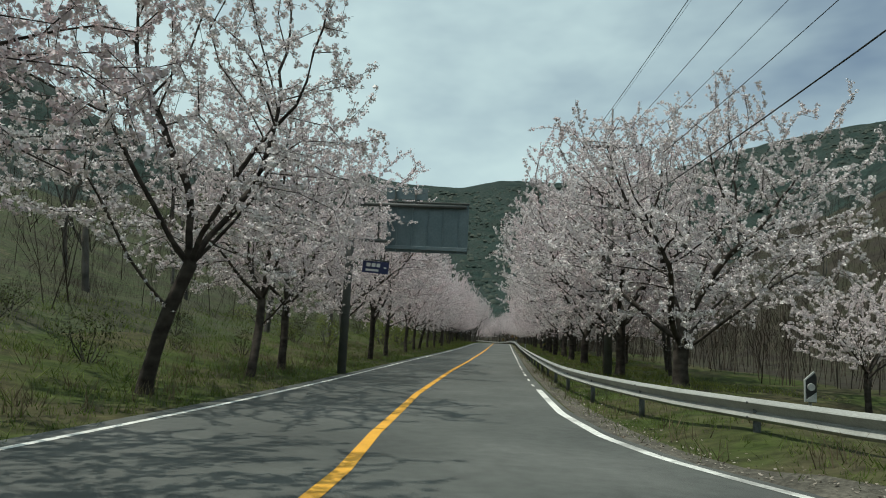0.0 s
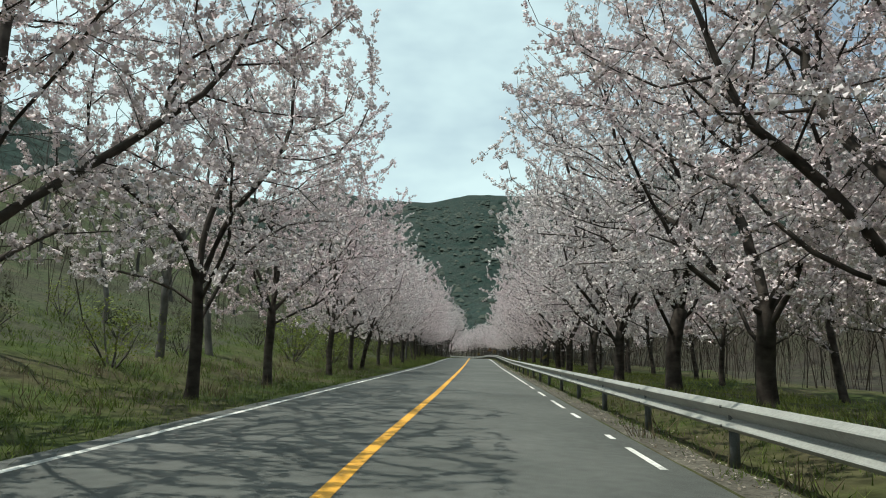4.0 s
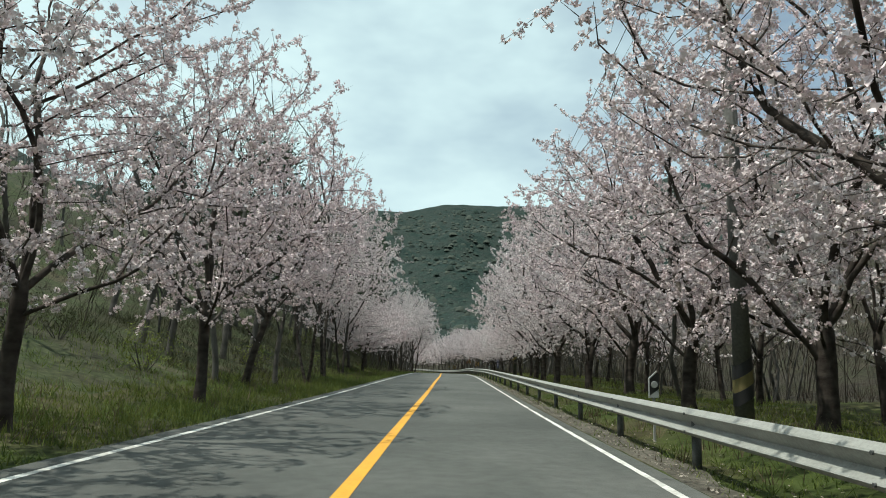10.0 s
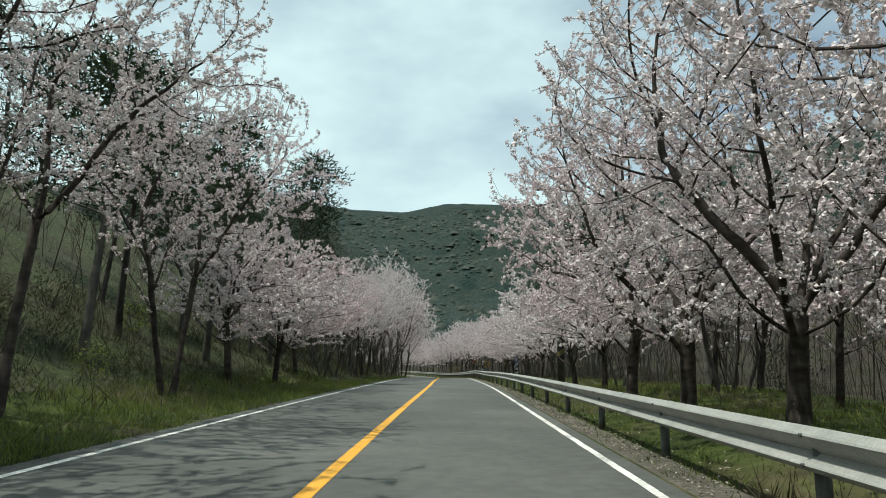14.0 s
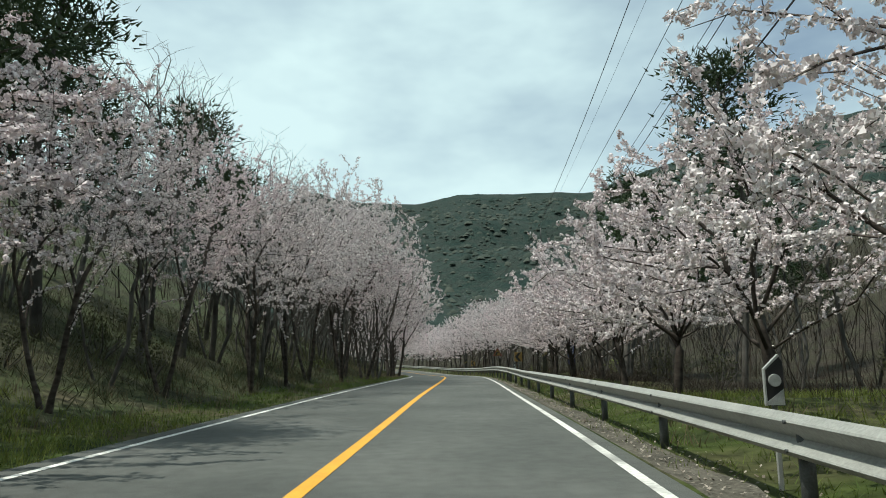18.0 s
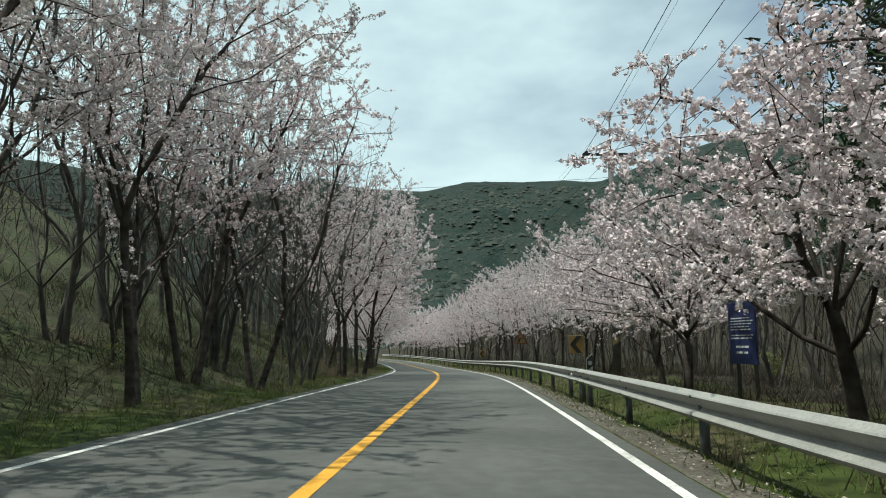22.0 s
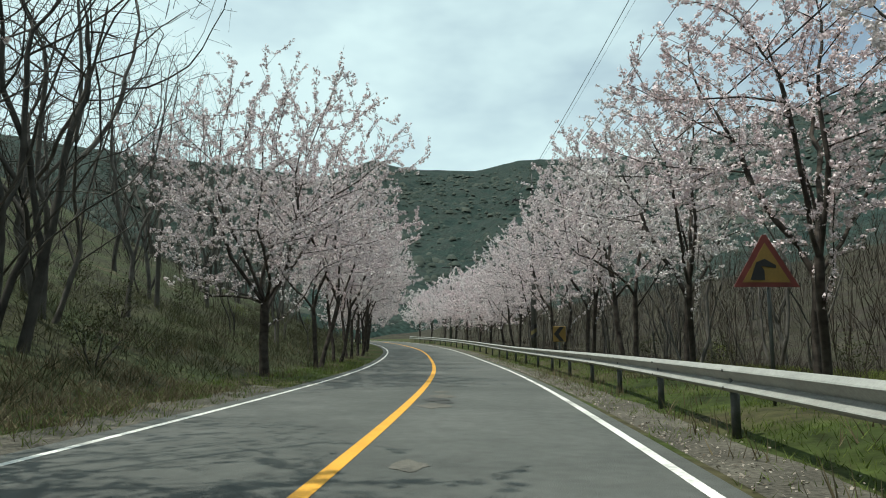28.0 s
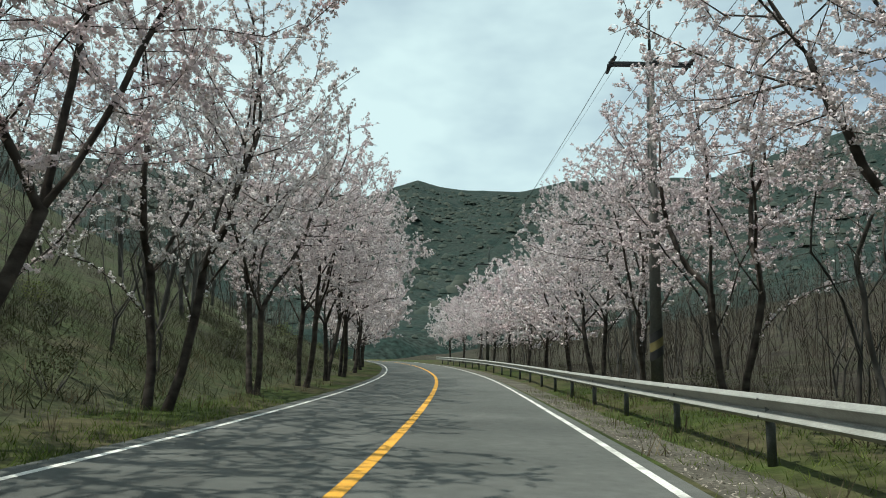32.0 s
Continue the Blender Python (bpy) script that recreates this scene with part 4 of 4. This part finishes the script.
def litter(count, place, size, seed):
    r = np.random.default_rng(seed)
    su = place(r, count)
    pos = np.array([on_road(s, u, max(0.0 if u < bay(s) else -1.0, float(z)) + 0.035) for (s, u), z in zip(su, lie(su[:, 0], su[:, 1]))])
    a = r.uniform(0, 2 * math.pi, count)
    k = size * r.uniform(0.5, 1.3, (count, 1))
    x = np.stack([np.cos(a), np.sin(a), r.normal(0, 0.35, count)], 1) * k
    y = np.stack([-np.sin(a), np.cos(a), r.normal(0, 0.35, count)], 1) * k * 0.7
    quad = np.stack([pos - x, pos - y, pos + x, pos + y], 1).reshape(-1, 3)
    return quad, np.arange(count * 4).reshape(-1, 4)


tagged(new("fallen_leaves", mesh_of("fallen_leaves", *litter(13000, lambda r, c: np.array([(s, bay(s) + 0.1 + abs(g) * 0.55) for s, g in zip(r.uniform(8, 240, c), r.normal(0, 1, c))]), 0.022, 1), LEAVES)), "fallen petals and dry leaves along the shoulder", "leaves", kind="stuff")

def far_woods(count, place, seed):
    """A stand of slender bare trees too far off to tell apart: each a stem with rising twigs."""
    r = np.random.default_rng(seed)
    parts = []
    for s, u in place(r, count):
        p = on_road(s, u, float(lie(s, u)) - 0.1)
        h = r.uniform(4, 8.5)
        tip = p + np.array([r.normal(0, 0.9), r.normal(0, 0.9), h])
        w = np.array([math.cos(s * 7), math.sin(s * 7), 0]) * r.uniform(0.014, 0.034)
        parts.append(np.array([p - w, p + w, tip]))
        for k in range(15):
            t = r.uniform(0.2, 0.97)
            q = p + (tip - p) * t
            a = r.uniform(0, 6.28)
            e = q + np.array([math.cos(a), math.sin(a), r.uniform(0.6, 1.6)]) * r.uniform(0.7, 1.9) * (1.2 - t)
            n = np.array([-math.sin(a), math.cos(a), 0]) * 0.016
            parts.append(np.array([q - n, q + n, e]))
    v = np.concatenate(parts)
    return mesh_of("far_woods", v, np.arange(len(v)).reshape(-1, 3), BRUSH)


tagged(new("far_woods", far_woods(4600, lambda r, c: np.stack([r.uniform(30, 330, c), 16 + 60 * r.random(c) ** 1.6], 1), 1)), "leafless grey-brown woods on the slope", "woods", kind="stuff")
tagged(new("far_woods", far_woods(2200, lambda r, c: np.stack([r.uniform(-10, 400, c), -13 - 70 * r.random(c) ** 1.3], 1), 2)), "leafless grey-brown woods on the hillside", "woods", kind="stuff")

# ---- guardrail ----
def rail_u(s):
    return float(np.interp(s, [-20, 0, 10, 16, 21, 26, 31, 60, 180, 190, 200, 213, 230, 420], [16, 13, 9.2, 6.6, 5.2, 4.6, 4.3, 4.15, 4.25, 4.4, 4.75, 5.1, 5.1, 5.1]))


PROFILE = [(0.06, 0.0), (0.014, 0.035), (0.0, 0.05), (0.01, 0.062), (0.105, 0.128), (0.12, 0.148), (0.014, 0.262), (0.0, 0.28), (0.012, 0.297), (0.085, 0.352)]


def rail_z(s):
    """Foot of the beam over the road: the rail of the last stretch stands higher."""
    return float(np.interp(s, [160, 171.4, 181, 192], [0.40, 0.49, 0.55, 0.58]))


def beam(s0, s1, n=3):
    verts, faces = [], []
    for s in np.linspace(s0, s1, n):
        for du, dz in PROFILE:
            verts.append(on_road(s, rail_u(s) + du - 0.05, rail_z(s) + dz))
    m = len(PROFILE)
    for a in range(n - 1):
        for b in range(m - 1):
            faces.append((a * m + b, a * m + b + 1, (a + 1) * m + b + 1, (a + 1) * m + b))
    return np.array(verts), faces


def rod(r0, r1, depth, mat, sides=12, name="rod"):
    """A capped upright rod standing on the origin."""
    bm = bmesh.new()
    bmesh.ops.create_cone(bm, cap_ends=True, segments=sides, radius1=r0, radius2=r1, depth=depth)
    bmesh.ops.translate(bm, verts=bm.verts, vec=(0, 0, depth / 2))
    me = bpy.data.meshes.new(name)
    bm.to_mesh(me)
    bm.free()
    me.materials.append(mat)
    me.polygons.foreach_set("use_smooth", [len(p.vertices) == 4 for p in me.polygons])
    return me


def block(w, d, h, mat, bevel=0.008, name="block"):
    """A box with eased edges, centred."""
    bm = bmesh.new()
    bmesh.ops.create_cube(bm, size=1)
    bmesh.ops.scale(bm, verts=bm.verts, vec=(w, d, h))
    bmesh.ops.bevel(bm, geom=bm.edges[:], offset=min(bevel, min(w, d, h) * 0.4), segments=1, affect="EDGES")
    me = bpy.data.meshes.new(name)
    bm.to_mesh(me)
    bm.free()
    me.materials.append(mat)
    return me


post_mesh = rod(0.062, 0.062, 0.98, POST, name="post")
bolt_mesh = rod(0.018, 0.018, 0.02, POST, 6, "bolt")
JOINT = 171.4
RAIL_A = [2.3 + 4.0 * k for k in range(-4, 43)] + [JOINT - 0.12]
RAIL_B = [JOINT + 0.12] + [173.4 + 4.0 * k for k in range(34)]
for nodes, tag_words in ((RAIL_A, "long galvanised steel guardrail with two-wave beam on grey posts"), (RAIL_B, "galvanised guardrail that starts at a rounded rail end")):
    rail = thing("guardrail", on_road(sum(nodes) / len(nodes), 4.2, 0), tag_words, "guardrail", "guardrails")
    inv = rail.matrix_world.inverted()
    for s, e in zip(nodes[:-1], nodes[1:]):
        v, f = beam(s, e)
        child("beam", mesh_of("beam", v, f, STEEL), rail, m=inv)
        child("post", post_mesh, rail, m=inv @ pose(*on_road(s, rail_u(s) + 0.10, rail_z(s) - 0.68)))
        a = math.degrees(heading(s))
        for dz in (0.05, 0.28):
            child("bolt", bolt_mesh, rail, m=inv @ pose(*on_road(s, rail_u(s) - 0.045, rail_z(s) + dz), 0, -90, a))

child("reflector", rod(0.055, 0.05, 0.03, WHITE_SIGN, 8, "reflector"), rail, "milky round reflector", m=inv @ pose(*on_road(JOINT + 1.0, rail_u(JOINT + 1.0) - 0.01, rail_z(JOINT + 1.0) + 0.16), 0, -90, math.degrees(heading(JOINT))))

# rounded ends where the two rails meet
for s0, back in ((JOINT - 0.14, 1), (JOINT + 0.14, -1)):
    end = thing("rail_end", on_road(s0, 4.2, 0), "rounded galvanised end piece of the guardrail", "guardrail end", "rail ends")
    inv = end.matrix_world.inverted()
    verts, faces = [], []
    for k in range(6):
        a = math.pi * 0.5 * k / 5
        s = s0 + back * 0.12 * math.sin(a)
        for du, dz in PROFILE:
            verts.append(on_road(s, rail_u(s) + du * (1 - 0.5 * k / 5) - 0.05 + 0.12 * (1 - math.cos(a)), rail_z(s) + dz))
    m = len(PROFILE)
    for a in range(5):
        for b in range(m - 1):
            faces.append((a * m + b, a * m + b + 1, (a + 1) * m + b + 1, (a + 1) * m + b))
    child("curl", mesh_of("curl", np.array(verts), faces, STEEL, True), end, m=inv)
    child("post", post_mesh, end, m=inv @ pose(*on_road(s0, rail_u(s0) + 0.10, rail_z(s0) - 0.68)))


# ---- signs and poles ----
def flat_shape(points, depth, mat, name):
    """A plate cut to an outline in x and z, with thickness along y."""
    bm = bmesh.new()
    front = [bm.verts.new((x, -depth / 2, z)) for x, z in points]
    rear = [bm.verts.new((x, depth / 2, z)) for x, z in points]
    bm.faces.new(front)
    bm.faces.new(rear[::-1])
    n = len(points)
    for i in range(n):
        bm.faces.new((front[i], rear[i], rear[(i + 1) % n], front[(i + 1) % n]))
    bmesh.ops.recalc_face_normals(bm, faces=bm.faces)
    me = bpy.data.meshes.new(name)
    bm.to_mesh(me)
    bm.free()
    me.materials.append(mat)
    return me


def delineator(s, u):
    t = thing("delineator", on_road(s, u, -0.1), "black and white delineator plate with a round milky reflector", "delineator", "delineators", math.degrees(heading(s)))
    child("post", block(0.05, 0.03, 0.95, WORN_SHADED_WHITE, name="post"), t, m=pose(0, 0.03, 0.475))
    child("plate", flat_shape([(-0.085, 0.84), (0.085, 0.84), (0.085, 1.26), (0.055, 1.31), (-0.085, 1.18)], 0.03, BLACK, "plate"), t, "black plate with a slanted top")
    child("edge", flat_shape([(-0.10, 0.84), (-0.084, 0.84), (-0.084, 1.18), (0.06, 1.312), (0.047, 1.33), (-0.10, 1.19)], 0.04, WORN_SHADED_WHITE, "edge"), t, "white raised edge")
    child("foot_stripe", flat_shape([(-0.08, 0.845), (0.08, 0.845), (0.08, 1.0), (-0.08, 0.88)], 0.006, WORN_SHADED_WHITE, "foot_stripe"), t, "white slanted stripe", m=pose(0, -0.019, 0))
    child("reflector", rod(0.062, 0.058, 0.018, WORN_SHADED_WHITE, 20, "reflector"), t, "round milky reflector", m=pose(0.0, -0.012, 1.08, 90, 0, 0))


for s, u in ((18.3, 6.9), (85.6, 4.72), (135.3, 4.55), (172.5, 4.75)):
    delineator(s, u)


def chevron(s, u, z0=1.28, turn=0.0):
    t = thing("chevron_sign", on_road(s, u, -0.1), "amber and black chevron bend sign on a steel post", "road sign", "chevron signs", math.degrees(heading(s)) + turn)
    child("post", rod(0.038, 0.038, 2.1, POST, 10, "post"), t, m=pose(0, 0.04, 0))
    w, h = 0.29, 0.70
    child("panel", block(w * 2, 0.02, h, AMBER, name="panel"), t, m=pose(0, 0, z0 + 0.1 + h / 2))
    z = z0 + 0.1
    child("chevron", flat_shape([(-0.26, z + h / 2), (0.02, z + h - 0.015), (0.22, z + h - 0.015), (-0.04, z + h / 2), (0.22, z + 0.015), (0.02, z + 0.015)], 0.006, BLACK, "chevron"), t, m=pose(0, -0.014, 0))


chevron(180.5, 5.72)
chevron(222.6, 5.76)

t = thing("warning_sign", on_road(203.5, 6.3, 0.1), "triangular amber warning sign with red border on a post", "road sign", turn=math.degrees(heading(203.5)))
child("post", rod(0.032, 0.032, 3.0, POST, 10, "post"), t, m=pose(0.05, 0.04, 0))
child("border", flat_shape([(-0.55, 2.08), (0.55, 2.08), (0.03, 2.98), (-0.03, 2.98)], 0.02, RED, "border"), t)
child("face", flat_shape([(-0.40, 2.16), (0.40, 2.16), (0.0, 2.84)], 0.006, AMBER, "face"), t, m=pose(0, -0.014, 0))
child("symbol", flat_shape([(-0.27, 2.2), (-0.03, 2.2), (-0.03, 2.36), (-0.08, 2.44), (0.16, 2.40), (0.17, 2.45), (-0.02, 2.56), (-0.16, 2.5)], 0.006, BLACK, "symbol"), t, m=pose(0, -0.022, 0))

BOARD_W, BOARD_TURN = 1.12, -79
base = on_road(170.4, 8.12, float(lie(170.4, 8.12)))
foot = float(on_road(170.4, 8.12, 0)[2]) - float(base[2])
t = thing("notice_board", base, "blue notice board with white lines of text on two posts", "sign board", turn=math.degrees(heading(170.4)) + BOARD_TURN)
for x in (-0.36, 0.36):
    child("post", rod(0.05, 0.05, 2.2 + foot, POST, 10, "post"), t, m=pose(x, 0.075, 0))
child("board", block(BOARD_W, 0.04, 1.52, BLUE, name="board"), t, m=pose(0, 0, foot + 1.76))
r = random.Random(8)
child("text_bar", block(0.22, 0.006, 0.07, WHITE_SIGN, 0.002, "text_bar"), t, m=pose(0.0, -0.024, foot + 2.38))
for k, z in enumerate((2.12, 2.05, 1.98, 1.91, 1.84, 1.70, 1.63, 1.42, 1.28)):
    left, end = (-0.45, r.uniform(0.3, 0.47)) if k < 7 else (-0.26, 0.26)
    while left < end - 0.04:
        w = min(r.uniform(0.07, 0.2), end - left)
        child("text_bar", block(w, 0.006, 0.024 if k < 7 else 0.05, WHITE_SIGN, 0.002, "text_bar"), t, m=pose(left + w / 2, -0.024, foot + z))
        left += w + 0.035

# direction sign on a cantilever pole, seen from behind
S0 = 32.2
t = thing("direction_sign", on_road(S0, -3.85, 0), "large grey direction sign seen from behind on a cantilever pole", "road sign", turn=math.degrees(heading(S0)))
child("pole", rod(0.17, 0.14, 7.0, POLE_PAINT, 16, "pole"), t, m=pose(0, 0, 0))
child("cap", rod(0.16, 0.13, 0.16, POLE_PAINT, 16, "cap"), t, m=pose(0, 0, 7.0))
for z, r0 in ((6.55, 0.075), (5.12, 0.075)):
    child("arm", rod(r0, r0 * 0.85, 4.45 if z > 6 else 1.6, POLE_PAINT, 12, "arm"), t, m=pose(0, 0, z, 0, 90, 0))
child("strut", rod(0.04, 0.04, 1.43, POLE_PAINT, 10, "strut"), t, m=pose(1.08, 0, 5.12))
plate = child("plate", block(3.18, 0.04, 1.92, SIGN_BACK, name="plate"), t, "flat grey back of a sign plate", m=pose(2.96, 0.12, 5.70))
for k in range(5):
    child("rib", block(0.05, 0.05, 1.9, SIGN_BACK, name="rib"), plate, m=pose(-1.2 + 0.6 * k, -0.045, 0))
child("lower_rail", block(3.18, 0.09, 0.14, SIGN_BACK, name="lower_rail"), plate, m=pose(0, -0.07, -0.80))
child("upper_rail", block(3.2, 0.12, 0.05, POLE_PAINT, name="upper_rail"), plate, m=pose(0, -0.02, 1.0))
child("small_plate", block(1.62, 0.03, 0.46, SIGN_BACK, name="small_plate"), t, m=pose(2.11, 0.10, 7.03))
for x in (1.66, 2.46):
    child("bracket", block(0.05, 0.05, 0.75, POLE_PAINT, name="bracket"), t, m=pose(x, 0.05, 6.98))
child("camera_box", block(0.30, 0.16, 0.14, DARK, name="camera_box"), t, m=pose(0.32, -0.05, 6.72))
child("sign_arm", rod(0.03, 0.03, 1.5, POLE_PAINT, 8, "sign_arm"), t, m=pose(0.1, -0.05, 4.42, 0, 94, 0))
board = child("street_sign", block(1.02, 0.03, 0.46, BLUE, name="street_sign"), t, "blue street sign with white text bars", m=pose(1.06, -0.06, 4.08, 0, 3, 0))
for x, z, w, h in ((-0.28, 0.08, 0.16, 0.14), (-0.08, 0.08, 0.15, 0.14), (0.11, 0.08, 0.14, 0.14), (-0.12, -0.12, 0.5, 0.08), (0.38, 0.0, 0.1, 0.05)):
    child("text_bar", block(w, 0.006, h, WHITE_SIGN, 0.002, "text_bar"), board, m=pose(x, -0.02, z))


def utility_pole(s, u, top=11.0, arm=True, mast=1.7):
    base = on_road(s, u, float(lie(s, u)) - 0.1)
    t = thing("utility_pole", base, "tall concrete utility pole with crossarm and insulators", "utility pole", "utility poles", math.degrees(heading(s)))
    child("pole", rod(0.19, 0.12, top, CONCRETE, 14, "pole"), t)
    if arm:
        child("mast", rod(0.05, 0.04, mast, DARK, 8, "mast"), t, m=pose(0, 0, top - 0.1))
        for dy in (-0.09, 0.09):
            child("crossarm", block(2.7, 0.07, 0.09, DARK, name="crossarm"), t, m=pose(0, dy, top - 0.25))
        for x in (-1.25, 0.12, 1.25):
            for dy in (-0.35, 0.35):
                child("insulator", rod(0.075, 0.055, 0.42, DARK, 10, "insulator"), t, m=pose(x, dy * 0.5, top - 0.22, -100 * (1 if dy > 0 else -1), 0, 0))
    for k in range(8):
        child("step_bolt", rod(0.012, 0.012, 0.17, DARK, 6, "step_bolt"), t, m=pose(0.13 * (1 if k % 2 else -1), 0, 2.5 + 0.9 * k, 0, 90 if k % 2 else -90, 0))
    return t


POLES = [(-11, 9.5), (38.0, 7.0), (87.0, 6.95), (136.4, 7.0), (185.0, 8.4), (236.5, 6.9), (285.0, 7.4)]
made = [utility_pole(s, u) for s, u in POLES]
far_pole = utility_pole(214, -27, 8.0, arm=False)
t = made[3]
can = child("transformer", rod(0.21, 0.22, 0.85, GREEN_CAN, 18, "transformer"), t, "grey-green transformer can", m=pose(-0.62, 0, 7.95))
child("lid", rod(0.235, 0.09, 0.12, GREEN_CAN, 18, "lid"), can, m=pose(0, 0, 0.85))
child("bushing", rod(0.06, 0.045, 0.24, DARK, 10, "bushing"), can, m=pose(0, 0, 0.96))
child("terminal", rod(0.05, 0.05, 0.14, DARK, 8, "terminal"), can, m=pose(-0.2, 0, 0.72, 0, -90, 0))
for z in (8.05, 8.65):
    child("bracket", block(0.5, 0.1, 0.07, DARK, name="bracket"), t, m=pose(-0.28, 0, z))
    child("clamp", rod(0.17, 0.17, 0.08, DARK, 14, "clamp"), t, m=pose(0, 0, z - 0.04))
child("cutout_arm", block(1.0, 0.06, 0.06, DARK, name="cutout_arm"), t, m=pose(-0.5, 0, 9.6))
child("cutout", flat_shape([(-0.09, -0.28), (0.09, -0.28), (0.09, 0.28), (-0.09, 0.28)], 0.06, DARK, "cutout"), t, m=pose(-1.0, 0, 9.6, 0, 12, 0))
child("cable_clamp", rod(0.12, 0.12, 0.25, DARK, 10, "cable_clamp"), t, m=pose(0.22, 0, 6.5))
child("cable_spool", rod(0.1, 0.07, 0.22, DARK, 10, "cable_spool"), t, m=pose(0.3, -0.05, 6.28))


def slanted_band(z, h, r, rise, mat, name):
    """A band round a pole whose edges slant, as on a spiral-painted sleeve."""
    n = 20
    v = [(r * math.cos(a), r * math.sin(a), z + dz + rise * math.cos(a)) for dz in (0, h) for a in (2 * math.pi * q / n for q in range(n))]
    return mesh_of(name, np.array(v), [(q, (q + 1) % n, n + (q + 1) % n, n + q) for q in range(n)], mat, True)


# slanted warning bands on the feet of the poles by the rail
for k, z in ((2, 0.55), (3, 1.42), (4, 1.4), (5, 1.4)):
    for q, mat in enumerate((BLACK, BAND, BLACK)):
        child("warning_band", slanted_band(z + 0.27 * q, 0.265, 0.203, 0.13, mat, "warning_band"), made[k], "yellow stripe dulled to its tone in shade" if q == 1 else "black stripe")


def wire(a, b, sag, r, label, n=14):
    a, b = np.array(a), np.array(b)
    k = np.linspace(0, 1, n)[:, None]
    path = a + (b - a) * k - np.array([0, 0, 1.0]) * (4 * sag * k * (1 - k))
    tagged(new("power_line", mesh_of("power_line", *tube(path, np.full(n, r), 4), DARK, True)), label, "power line", "power lines")


def pole_top(k, x, z):
    return np.array(made[k].matrix_world @ Vector((x, 0, z)))


for k in range(len(POLES) - 1):
    for x, z, sag, r, words in ((-1.25, 10.8, 0.7, 0.012, "thin black power line between the poles"), (0.12, 10.8, 0.7, 0.012, "thin black power line between the poles"), (1.25, 10.8, 0.7, 0.012, "thin black power line between the poles"),
                                (0.0, 12.5, 0.5, 0.006, "fine earth wire between the pole tops"), (0.2, 7.4, 0.8, 0.022, "thick black cable slung below the power lines"), (-0.2, 8.3, 0.8, 0.012, "thin low-voltage line between the poles")):
        wire(pole_top(k, x, z), pole_top(k + 1, x, z), sag, r, words)
for z, h in ((9.6, 7.9), (8.6, 6.9)):
    wire(pole_top(4, 0, z), np.array(far_pole.matrix_world @ Vector((0, 0, h))), 0.5, 0.009, "fine wire crossing the road to the hillside")
